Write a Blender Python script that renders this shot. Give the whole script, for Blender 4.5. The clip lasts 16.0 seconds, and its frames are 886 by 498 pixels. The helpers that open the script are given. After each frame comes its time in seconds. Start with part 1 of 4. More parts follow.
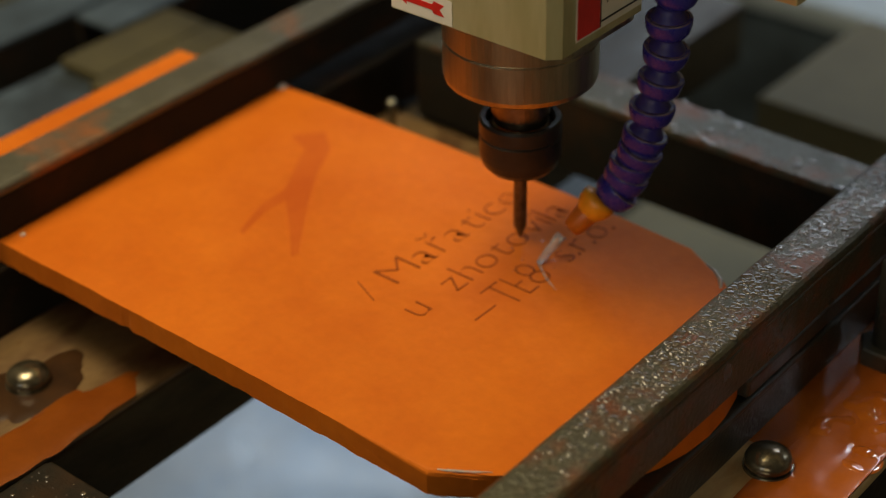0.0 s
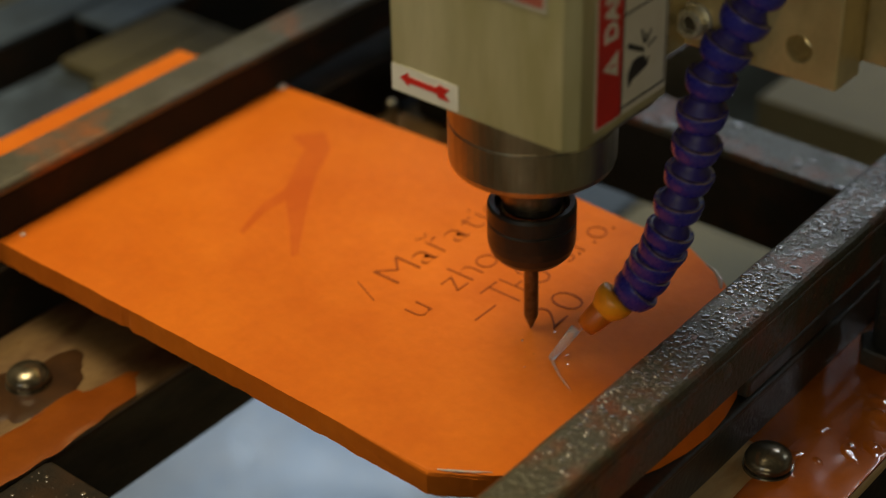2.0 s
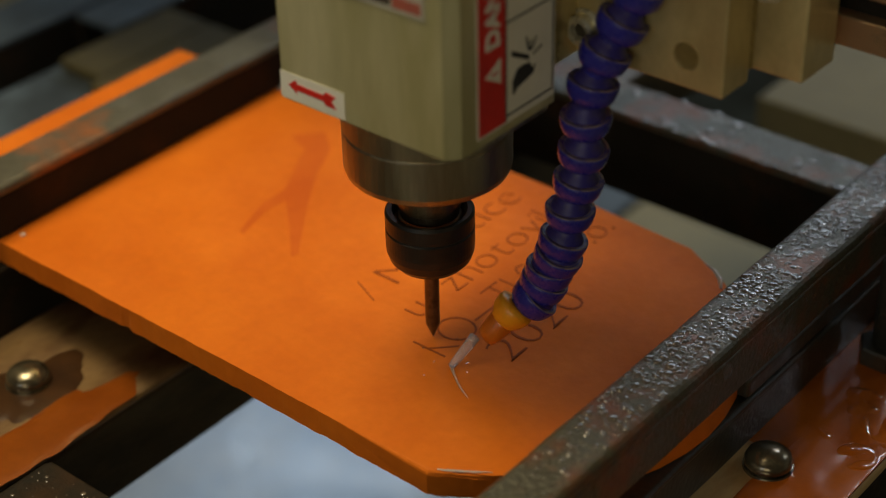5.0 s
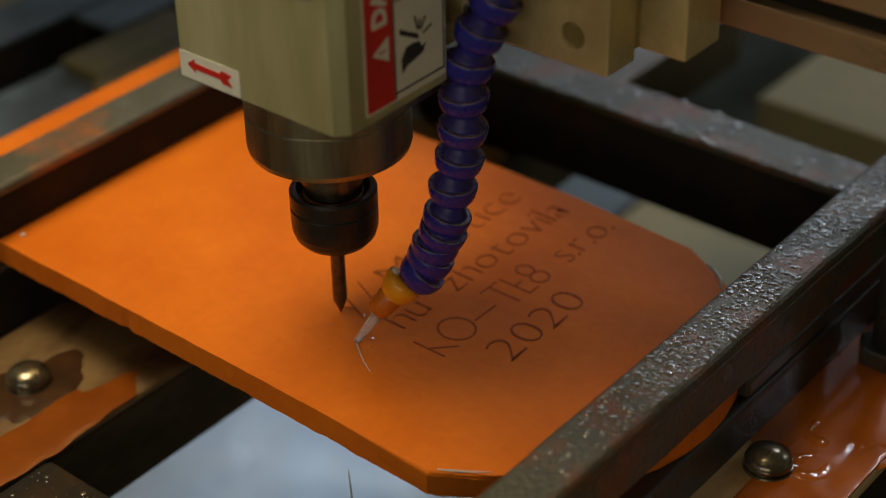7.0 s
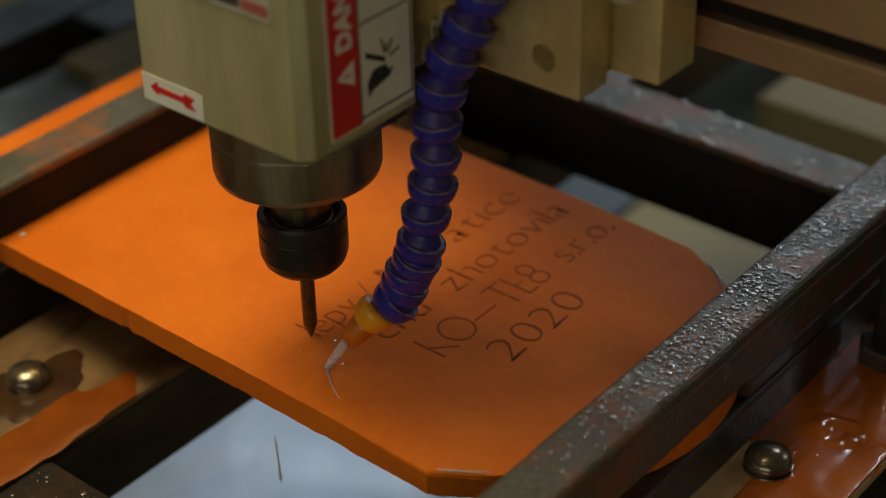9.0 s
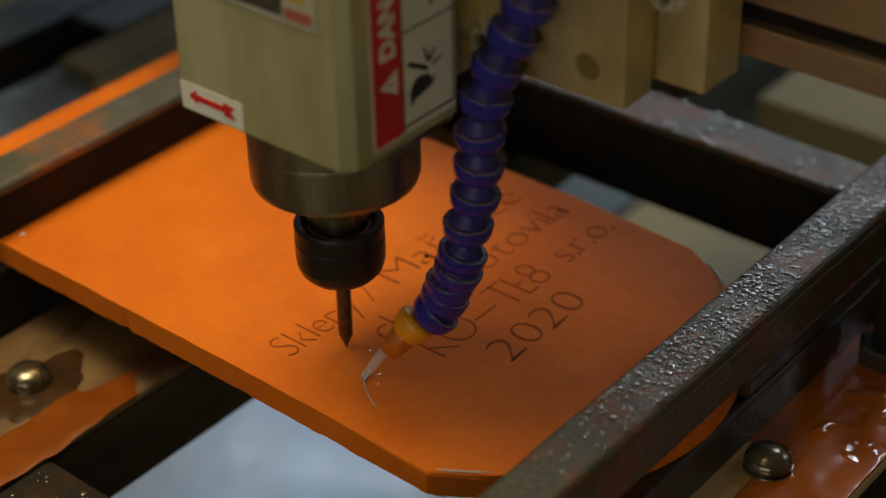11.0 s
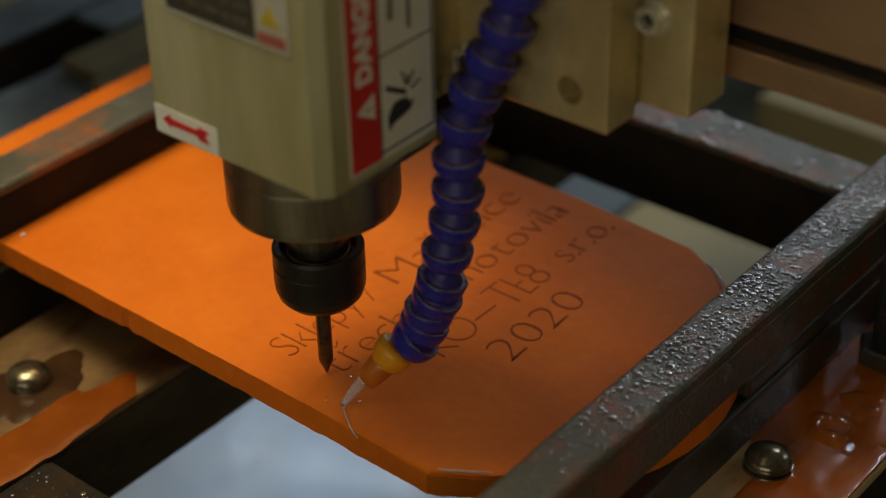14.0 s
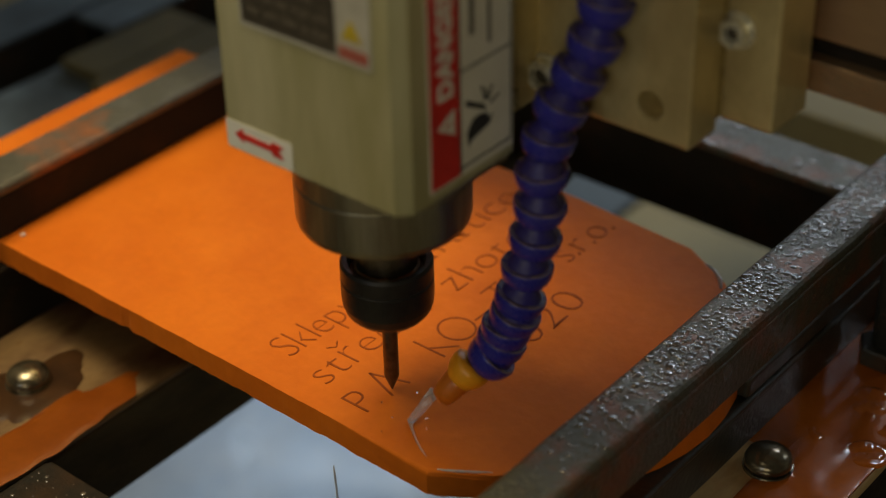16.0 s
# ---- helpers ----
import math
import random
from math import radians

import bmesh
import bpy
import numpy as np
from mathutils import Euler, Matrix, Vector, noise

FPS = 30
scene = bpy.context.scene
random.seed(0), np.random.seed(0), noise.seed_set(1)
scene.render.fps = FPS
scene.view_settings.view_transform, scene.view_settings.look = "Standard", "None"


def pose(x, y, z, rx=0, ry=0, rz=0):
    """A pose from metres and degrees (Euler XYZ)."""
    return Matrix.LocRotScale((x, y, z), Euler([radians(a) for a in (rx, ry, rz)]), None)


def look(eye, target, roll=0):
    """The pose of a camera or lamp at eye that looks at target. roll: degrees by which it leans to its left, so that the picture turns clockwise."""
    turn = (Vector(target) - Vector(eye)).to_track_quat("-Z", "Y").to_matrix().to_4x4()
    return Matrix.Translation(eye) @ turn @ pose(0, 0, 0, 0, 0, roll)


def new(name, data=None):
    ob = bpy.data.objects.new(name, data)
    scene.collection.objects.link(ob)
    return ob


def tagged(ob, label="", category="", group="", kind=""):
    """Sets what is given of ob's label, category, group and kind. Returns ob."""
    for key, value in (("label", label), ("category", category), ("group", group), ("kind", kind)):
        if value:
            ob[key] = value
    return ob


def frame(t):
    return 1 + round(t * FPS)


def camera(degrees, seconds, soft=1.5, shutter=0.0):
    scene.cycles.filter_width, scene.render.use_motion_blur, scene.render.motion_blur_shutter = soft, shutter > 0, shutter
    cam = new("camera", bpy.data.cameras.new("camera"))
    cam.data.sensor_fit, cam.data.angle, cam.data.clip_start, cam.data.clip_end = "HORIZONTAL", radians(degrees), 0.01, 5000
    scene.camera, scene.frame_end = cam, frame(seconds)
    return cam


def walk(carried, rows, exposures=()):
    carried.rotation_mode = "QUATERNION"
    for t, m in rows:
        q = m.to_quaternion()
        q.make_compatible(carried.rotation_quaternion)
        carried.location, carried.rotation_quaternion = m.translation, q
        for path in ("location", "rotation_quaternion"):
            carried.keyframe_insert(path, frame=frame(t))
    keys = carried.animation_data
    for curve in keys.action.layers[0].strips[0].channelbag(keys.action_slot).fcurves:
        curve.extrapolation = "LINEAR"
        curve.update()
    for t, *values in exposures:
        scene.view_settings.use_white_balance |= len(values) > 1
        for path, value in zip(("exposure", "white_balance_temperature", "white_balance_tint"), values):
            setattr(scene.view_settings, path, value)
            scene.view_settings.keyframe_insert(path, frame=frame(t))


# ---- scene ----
cam = camera(27.98, 16.0, soft=1.15, shutter=0.3)
cam.data.dof.use_dof = True
cam.data.dof.focus_distance = 0.70
cam.data.dof.aperture_fstop = 5.2
VIEW = look((0.58514, -0.38532, 0.43166), (0.20712, 0.06093, 0.04701), -1.4125)
walk(cam, [(0.0, VIEW), (16.0, VIEW)], exposures=[(0.0, 0.0), (16.0, 0.0)])

# ---- world and lamps ----
world = bpy.data.worlds.new("world")
scene.world = world
world.use_nodes = True
world.node_tree.nodes["Background"].inputs["Color"].default_value = (0.5, 0.6, 0.75, 1)
world.node_tree.nodes["Background"].inputs["Strength"].default_value = 0.05


def area_lamp(name, m, sx, sy, watts, colour):
    data = bpy.data.lights.new(name, "AREA")
    data.shape, data.size, data.size_y, data.energy, data.color = "RECTANGLE", sx, sy, watts, colour
    ob = new(name, data)
    ob.matrix_world = m
    return ob


area_lamp("overhead_lamp_light", look((-0.09, -0.11, 1.00), (0.08, 0.06, 0.0)), 0.46, 0.46, 10.6, (1.0, 0.84, 0.54))
# Added fill from high in front, for the spindle and plate faces.
area_lamp("high_front_fill_light", look((-0.30, -1.20, 2.00), (0.10, 0.08, 0.1)), 1.2, 0.4, 2.2, (1.0, 0.88, 0.60))
# Added low fill that lights upright faces and only grazes the tile.
area_lamp("low_front_fill_light", look((0.95, -1.35, 0.44), (0.28, 0.10, 0.08)), 0.4, 0.4, 3.0, (1.0, 0.90, 0.64))
area_lamp("northwest_window_light", look((-0.90, 2.44, 0.95), (0.10, 0.4, 0.0)), 1.50, 1.00, 7.0, (0.72, 0.86, 1.0))
area_lamp("north_lamp_light", look((-0.25, 2.40, 1.85), (0.25, 0.2, 0.0)), 0.32, 0.32, 10.5, (0.88, 0.94, 1.0))
area_lamp("northeast_window_light", look((1.45, 2.44, 1.60), (0.25, 0.2, 0.0)), 0.30, 0.66, 5.5, (0.76, 0.88, 1.0))
# Added cool fill from behind the camera, for bar sides and tank cover.
area_lamp("south_fill_light", look((0.42, -2.44, 0.85), (0.22, 0.1, -0.05)), 0.6, 0.6, 3.0, (0.86, 0.93, 1.0))

# ---- materials ----


def material(name, colour, rough=0.5, metal=0.0, other=None, scale=60.0, mix=(0.35, 0.65), fine=0.0, bump=0.0,
             bump_scale=400.0, wet=0.0, rough_var=0.0, transmission=0.0, ior=1.5, stretch=(1, 1, 1), gloss=0.5):
    """A surface of two colours mixed by large stains, with fine grain, gloss that varies and relief."""
    m = bpy.data.materials.new(name)
    m.use_nodes = True
    nt = m.node_tree
    b = nt.nodes["Principled BSDF"]
    b.inputs["Roughness"].default_value = rough
    b.inputs["Metallic"].default_value = metal
    b.inputs["Specular IOR Level"].default_value = gloss
    b.inputs["IOR"].default_value = ior
    b.inputs["Transmission Weight"].default_value = transmission
    b.inputs["Coat Weight"].default_value = wet
    b.inputs["Coat Roughness"].default_value = 0.06
    b.inputs["Coat IOR"].default_value = 1.33
    b.inputs["Base Color"].default_value = (*colour, 1)
    co = nt.nodes.new("ShaderNodeTexCoord")
    mp = nt.nodes.new("ShaderNodeMapping")
    mp.inputs["Scale"].default_value = stretch
    nt.links.new(co.outputs["Object"], mp.inputs["Vector"])

    def noise_node(sc, detail=5.0, rough_=0.6):
        n = nt.nodes.new("ShaderNodeTexNoise")
        n.inputs["Scale"].default_value = sc
        n.inputs["Detail"].default_value = detail
        n.inputs["Roughness"].default_value = rough_
        nt.links.new(mp.outputs["Vector"], n.inputs["Vector"])
        return n

    if other is not None:
        n1 = noise_node(scale)
        ramp = nt.nodes.new("ShaderNodeValToRGB")
        ramp.color_ramp.elements[0].position, ramp.color_ramp.elements[1].position = mix
        ramp.color_ramp.elements[0].color = (*colour, 1)
        ramp.color_ramp.elements[1].color = (*other, 1)
        nt.links.new(n1.outputs["Fac"], ramp.inputs["Fac"])
        out = ramp.outputs["Color"]
        if fine:
            n2 = noise_node(scale * 14, 3.0)
            hsv = nt.nodes.new("ShaderNodeHueSaturation")
            mr = nt.nodes.new("ShaderNodeMapRange")
            mr.inputs["To Min"].default_value, mr.inputs["To Max"].default_value = 1 - fine, 1 + fine
            nt.links.new(n2.outputs["Fac"], mr.inputs["Value"])
            nt.links.new(mr.outputs["Result"], hsv.inputs["Value"])
            nt.links.new(out, hsv.inputs["Color"])
            out = hsv.outputs["Color"]
        nt.links.new(out, b.inputs["Base Color"])
    if rough_var:
        n3 = noise_node(scale * 1.7)
        mr = nt.nodes.new("ShaderNodeMapRange")
        mr.inputs["From Min"].default_value, mr.inputs["From Max"].default_value = 0.3, 0.7
        mr.inputs["To Min"].default_value, mr.inputs["To Max"].default_value = max(0.02, rough - rough_var), rough + rough_var
        nt.links.new(n3.outputs["Fac"], mr.inputs["Value"])
        nt.links.new(mr.outputs["Result"], b.inputs["Roughness"])
    if bump:
        n4 = noise_node(bump_scale, 4.0)
        bp = nt.nodes.new("ShaderNodeBump")
        bp.inputs["Strength"].default_value = 1.0
        bp.inputs["Distance"].default_value = bump
        nt.links.new(n4.outputs["Fac"], bp.inputs["Height"])
        nt.links.new(bp.outputs["Normal"], b.inputs["Normal"])
        nt.links.new(bp.outputs["Normal"], b.inputs["Coat Normal"])
    return m


CLAY = material("wet_orange_clay", (0.53, 0.118, 0.009), 0.48, other=(0.62, 0.155, 0.012), scale=14, fine=0.10, bump=0.0002, bump_scale=160, wet=0.02, rough_var=0.12, gloss=0.07)
# Groove shade is put into a darker clay colour on flat strips.
GROOVE = material("groove_shade_clay", (0.21, 0.045, 0.005), 0.6, other=(0.30, 0.066, 0.008), scale=160, gloss=0.1)
SLURRY = material("clay_slurry", (0.33, 0.075, 0.007), 0.15, other=(0.42, 0.104, 0.009), scale=25, fine=0.08, wet=0.85, rough_var=0.05, gloss=0.25)
STEEL = material("rusty_mill_steel", (0.082, 0.079, 0.060), 0.45, 0.2, other=(0.24, 0.085, 0.028), scale=24, mix=(0.55, 0.70), fine=0.35, bump=0.0003, bump_scale=500, wet=0.06, rough_var=0.15)
WET_STEEL = material("wet_rusty_steel", (0.066, 0.061, 0.036), 0.34, 0.35, other=(0.15, 0.050, 0.016), scale=40, mix=(0.48, 0.64), fine=0.45, bump=0.0009, bump_scale=420, wet=0.16, rough_var=0.12)
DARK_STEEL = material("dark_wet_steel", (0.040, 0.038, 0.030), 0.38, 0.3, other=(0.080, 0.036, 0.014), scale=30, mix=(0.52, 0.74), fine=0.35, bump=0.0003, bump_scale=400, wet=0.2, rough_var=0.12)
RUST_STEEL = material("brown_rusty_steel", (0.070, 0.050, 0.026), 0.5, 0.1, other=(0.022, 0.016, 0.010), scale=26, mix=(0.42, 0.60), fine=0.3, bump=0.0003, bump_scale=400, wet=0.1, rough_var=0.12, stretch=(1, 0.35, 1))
SOAK = material("dark_water_stain", (0.030, 0.014, 0.006), 0.28, other=(0.055, 0.024, 0.008), scale=40, fine=0.2, wet=0.3)
BOLT = material("wet_dark_bolt_steel", (0.30, 0.25, 0.16), 0.24, 0.8, other=(0.06, 0.045, 0.025), scale=90, fine=0.3, bump=0.0002, bump_scale=300, wet=0.8)
# Near-black steel; it also puts shade into the sides of lighter bars.
BLACK_STEEL = material("black_and_shaded_steel", (0.018, 0.015, 0.011), 0.55, 0.0, other=(0.040, 0.020, 0.009), scale=30, mix=(0.5, 0.75), fine=0.3, bump=0.0003, bump_scale=400, wet=0.0, rough_var=0.12, gloss=0.08)
# Darker copy of the slurry, with the left board's shade in its colour.
SHADED_SLURRY = material("shaded_slurry", (0.17, 0.040, 0.004), 0.30, other=(0.22, 0.056, 0.005), scale=25, fine=0.15, wet=0.15, gloss=0.2)
WOOD = material("clay_stained_wood", (0.46, 0.30, 0.13), 0.45, other=(0.30, 0.08, 0.014), scale=22, mix=(0.50, 0.66), fine=0.2, bump=0.0005, bump_scale=150, wet=0.08, rough_var=0.15, gloss=0.25, stretch=(1.0, 0.45, 1.0))
# Blotchy soaked wood, darkened further for the shade on the left board.
DARK_WOOD = material("soaked_shaded_wood", (0.175, 0.105, 0.043), 0.42, other=(0.060, 0.022, 0.007), scale=26, mix=(0.46, 0.60), fine=0.25, bump=0.0006, bump_scale=150, wet=0.08, rough_var=0.15, stretch=(1.0, 0.45, 1.0))
# Golden tint stands in for the warm surroundings reflected in the plates.
ALU = material("brushed_aluminium", (0.66, 0.54, 0.27), 0.36, 0.55, other=(0.46, 0.36, 0.17), scale=34, mix=(0.38, 0.66), fine=0.12, bump=0.00005, bump_scale=700, rough_var=0.10, stretch=(1, 1, 0.6))
# Mottling holds smudges and the housing's cloudy reflections as colour.
ALU_BODY = material("anodised_aluminium", (0.68, 0.64, 0.40), 0.42, 0.5, other=(0.46, 0.43, 0.22), scale=22, mix=(0.40, 0.62), fine=0.07, bump=0.00003, bump_scale=1200, rough_var=0.05, stretch=(1, 1, 0.2))
TURNED = material("turned_steel", (0.50, 0.46, 0.34), 0.38, 1.0, other=(0.30, 0.27, 0.19), scale=90, fine=0.12, bump=0.00004, bump_scale=700, rough_var=0.08, stretch=(1, 1, 0.12))
BRIGHT = material("bright_zinc_steel", (0.78, 0.75, 0.62), 0.30, 0.6, other=(0.60, 0.56, 0.42), scale=120, fine=0.1, rough_var=0.08)
SHAFT = material("spindle_shaft_steel", (0.30, 0.25, 0.18), 0.35, 1.0, other=(0.16, 0.12, 0.08), scale=120, fine=0.2)
NUT = material("black_oxide_steel", (0.022, 0.020, 0.017), 0.38, 0.4, other=(0.035, 0.030, 0.024), scale=90, fine=0.15, rough_var=0.08, bump=0.00004, bump_scale=900)
CARBIDE = material("carbide", (0.16, 0.14, 0.11), 0.30, 0.9, other=(0.09, 0.08, 0.06), scale=300)
PURPLE = material("purple_plastic", (0.022, 0.022, 0.27), 0.28, other=(0.026, 0.024, 0.21), scale=120, fine=0.08, rough_var=0.08, bump=0.00005, bump_scale=900)
DUST = material("dried_slurry", (0.26, 0.19, 0.17), 0.6, other=(0.035, 0.024, 0.19), scale=170, mix=(0.42, 0.62), fine=0.2)
DUSTY_PURPLE = material("dusty_purple_plastic", (0.055, 0.040, 0.135), 0.5, other=(0.022, 0.014, 0.17), scale=260, mix=(0.35, 0.60), fine=0.2)
YELLOW = material("yellow_plastic", (0.86, 0.38, 0.015), 0.35, other=(0.80, 0.30, 0.012), scale=120, fine=0.06, rough_var=0.06)
ORANGE = material("orange_plastic", (0.62, 0.17, 0.012), 0.35, other=(0.50, 0.13, 0.012), scale=120, fine=0.06, rough_var=0.06)
WATER = material("water", (0.95, 0.97, 1.0), 0.02, transmission=1.0, ior=1.33)
BEADS = material("water_beads", (0.085, 0.070, 0.055), 0.05, ior=1.5, wet=1.0, gloss=1.0)
# White put into the water stands in for glints and bright streaks.
WHITE_WATER = material("whitened_water", (0.90, 0.90, 0.90), 0.10, other=(0.85, 0.80, 0.76), scale=300, transmission=0.55, ior=1.33, bump=0.0004, bump_scale=500)
JET = material("clear_water_jet", (0.95, 0.96, 0.97), 0.16, other=(0.85, 0.86, 0.88), scale=300, transmission=0.75, ior=1.33, bump=0.0003, bump_scale=500)
STICKER = material("white_vinyl", (0.74, 0.72, 0.64), 0.45, other=(0.66, 0.64, 0.56), scale=60, fine=0.04)
RED = material("red_print", (0.66, 0.022, 0.013), 0.45, other=(0.48, 0.016, 0.010), scale=60)
BLACK = material("black_print", (0.02, 0.02, 0.02), 0.5, other=(0.03, 0.03, 0.028), scale=60)
YELLOW_PRINT = material("yellow_print", (0.48, 0.35, 0.02), 0.5, other=(0.38, 0.28, 0.02), scale=200)
PLATE_DARK = material("dark_plate", (0.035, 0.028, 0.02), 0.5, 0.1, other=(0.07, 0.058, 0.04), scale=300, fine=0.3)
# Brown stands in for the orange tile reflected in the rails.
RAIL = material("reflection_tinted_rail_steel", (0.42, 0.28, 0.16), 0.34, 0.55, other=(0.34, 0.21, 0.12), scale=30, fine=0.1, rough_var=0.08, stretch=(0.3, 1, 1))
SHEET = material("wet_galvanised_sheet", (0.70, 0.74, 0.78), 0.34, 0.45, other=(0.40, 0.50, 0.62), scale=7, fine=0.05, bump=0.0015, bump_scale=12, rough_var=0.1)
FLOOR = material("workshop_concrete", (0.19, 0.165, 0.09), 0.8, other=(0.26, 0.225, 0.13), scale=4, fine=0.15, bump=0.001, bump_scale=40)
WALL = material("workshop_plaster", (0.38, 0.35, 0.27), 0.9, other=(0.30, 0.28, 0.21), scale=2, fine=0.1, bump=0.001, bump_scale=30)
BLUE_STEEL = material("blue_grey_paint", (0.085, 0.115, 0.145), 0.45, 0.1, other=(0.035, 0.045, 0.055), scale=20, fine=0.2, wet=0.3)
PALE_STEEL = material("pale_blue_paint", (0.45, 0.52, 0.58), 0.4, 0.1, other=(0.35, 0.42, 0.48), scale=20, fine=0.1, wet=0.3)
GREY_BLUE = material("grey_blue_paint", (0.040, 0.058, 0.072), 0.45, 0.1, other=(0.028, 0.040, 0.050), scale=20, fine=0.1, wet=0.1)
BEIGE = material("beige_paint", (0.34, 0.31, 0.19), 0.6, other=(0.28, 0.25, 0.15), scale=6, fine=0.1, gloss=0.3)
OLIVE = material("olive_wood", (0.070, 0.056, 0.018), 0.8, other=(0.050, 0.040, 0.013), scale=20, fine=0.2, bump=0.0005, bump_scale=80)
PLATE_EDGE = material("faded_plate", (0.42, 0.40, 0.33), 0.5, other=(0.34, 0.32, 0.26), scale=80, fine=0.1)
FADED_RED = material("faded_red_print", (0.36, 0.09, 0.06), 0.5, other=(0.28, 0.08, 0.06), scale=200)
BRUSH_BRASS = material("seal_strip", (0.40, 0.30, 0.10), 0.7, other=(0.20, 0.14, 0.05), scale=400)

# ---- mesh helpers ----


def mesh_of(name, bm, mat, smooth=False):
    me = bpy.data.meshes.new(name)
    bmesh.ops.recalc_face_normals(bm, faces=bm.faces)
    bm.to_mesh(me)
    bm.free()
    for mt in (mat if isinstance(mat, (list, tuple)) else [mat]):
        me.materials.append(mt)
    if smooth:
        for f in me.polygons:
            f.use_smooth = True
    return me


def part(name, bm, mat, parent=None, label="", smooth=False, at=None):
    ob = new(name, mesh_of(name, bm, mat, smooth))
    if parent is not None:
        ob.parent = parent
    if at is not None:
        ob.matrix_basis = at
    if label:
        tagged(ob, label)
    return ob


def empty(name, m=None):
    ob = new(name)
    ob.empty_display_size = 0.02
    if m is not None:
        ob.matrix_basis = m
    return ob


def block(lo, hi, bevel=0.0, segments=2, bm=None):
    bm = bm or bmesh.new()
    lo, hi = Vector(lo), Vector(hi)
    m = Matrix.Translation((lo + hi) / 2) @ Matrix.Diagonal((*(hi - lo), 1))
    g = bmesh.ops.create_cube(bm, size=1.0, matrix=m)
    if bevel:
        edges = list({e for v in g["verts"] for e in v.link_edges})
        bmesh.ops.bevel(bm, geom=edges, offset=bevel, segments=segments, affect="EDGES", profile=0.5)
    return bm


def prism(points, z0, z1, bevel=0.0, m=None, segments=2):
    """An outline in x and y, raised from z0 to z1."""
    bm = bmesh.new()
    low = [bm.verts.new((x, y, z0)) for x, y in points]
    top = [bm.verts.new((x, y, z1)) for x, y in points]
    bm.faces.new(low[::-1])
    cap = bm.faces.new(top)
    n = len(points)
    for i in range(n):
        bm.faces.new((low[i], low[(i + 1) % n], top[(i + 1) % n], top[i]))
    if bevel:
        bmesh.ops.bevel(bm, geom=list(cap.edges), offset=bevel, segments=segments, affect="EDGES", profile=0.5)
    if m is not None:
        bm.transform(m)
    return bm


def lathe(profile, m=None, n=40, bm=None):
    """A profile of (radius, z) turned about z."""
    bm = bm or bmesh.new()
    rings = []
    for r, z in profile:
        if r < 1e-6:
            rings.append([bm.verts.new((0, 0, z))])
        else:
            rings.append([bm.verts.new((r * math.cos(2 * math.pi * i / n), r * math.sin(2 * math.pi * i / n), z)) for i in range(n)])
    for a, b in zip(rings, rings[1:]):
        for i in range(n):
            j = (i + 1) % n
            if len(a) == 1:
                bm.faces.new((a[0], b[i], b[j]))
            elif len(b) == 1:
                bm.faces.new((a[i], a[j], b[0]))
            else:
                bm.faces.new((a[i], a[j], b[j], b[i]))
    for ring, flip in ((rings[0], True), (rings[-1], False)):
        if len(ring) > 1:
            bm.faces.new(ring[::-1] if flip else ring)
    if m is not None:
        bm.transform(m)
    return bm


def along(a, b):
    """A pose at a with its z axis toward b."""
    d = Vector(b) - Vector(a)
    return Matrix.Translation(a) @ d.to_track_quat("Z", "Y").to_matrix().to_4x4()


def tube(points, radii, n=10, bm=None):
    bm = bm or bmesh.new()
    points = [Vector(q) for q in points]
    rings = []
    for i, q in enumerate(points):
        d = (points[min(i + 1, len(points) - 1)] - points[max(i - 1, 0)]).normalized()
        u = d.orthogonal().normalized() if i == 0 else (u - d * u.dot(d)).normalized()
        v = d.cross(u)
        rings.append([bm.verts.new(q + radii[i] * (math.cos(2 * math.pi * k / n) * u + math.sin(2 * math.pi * k / n) * v)) for k in range(n)])
    for a, b in zip(rings, rings[1:]):
        for k in range(n):
            bm.faces.new((a[k], a[(k + 1) % n], b[(k + 1) % n], b[k]))
    bm.faces.new(rings[0][::-1])
    bm.faces.new(rings[-1])
    return bm


def text_mesh(words, size, thin=0.0, depth=0.0003, m=None):
    """The words as a raised mesh in the built-in font."""
    cu = bpy.data.curves.new("words", "FONT")
    cu.body, cu.size, cu.offset, cu.extrude, cu.resolution_u = words, size, thin, depth / 2, 3
    ob = new("words", cu)
    me = bpy.data.meshes.new_from_object(ob.evaluated_get(bpy.context.evaluated_depsgraph_get()))
    bpy.data.objects.remove(ob)
    bpy.data.curves.remove(cu)
    bm = bmesh.new()
    bm.from_mesh(me)
    bpy.data.meshes.remove(me)
    if m is not None:
        bm.transform(m)
    return bm


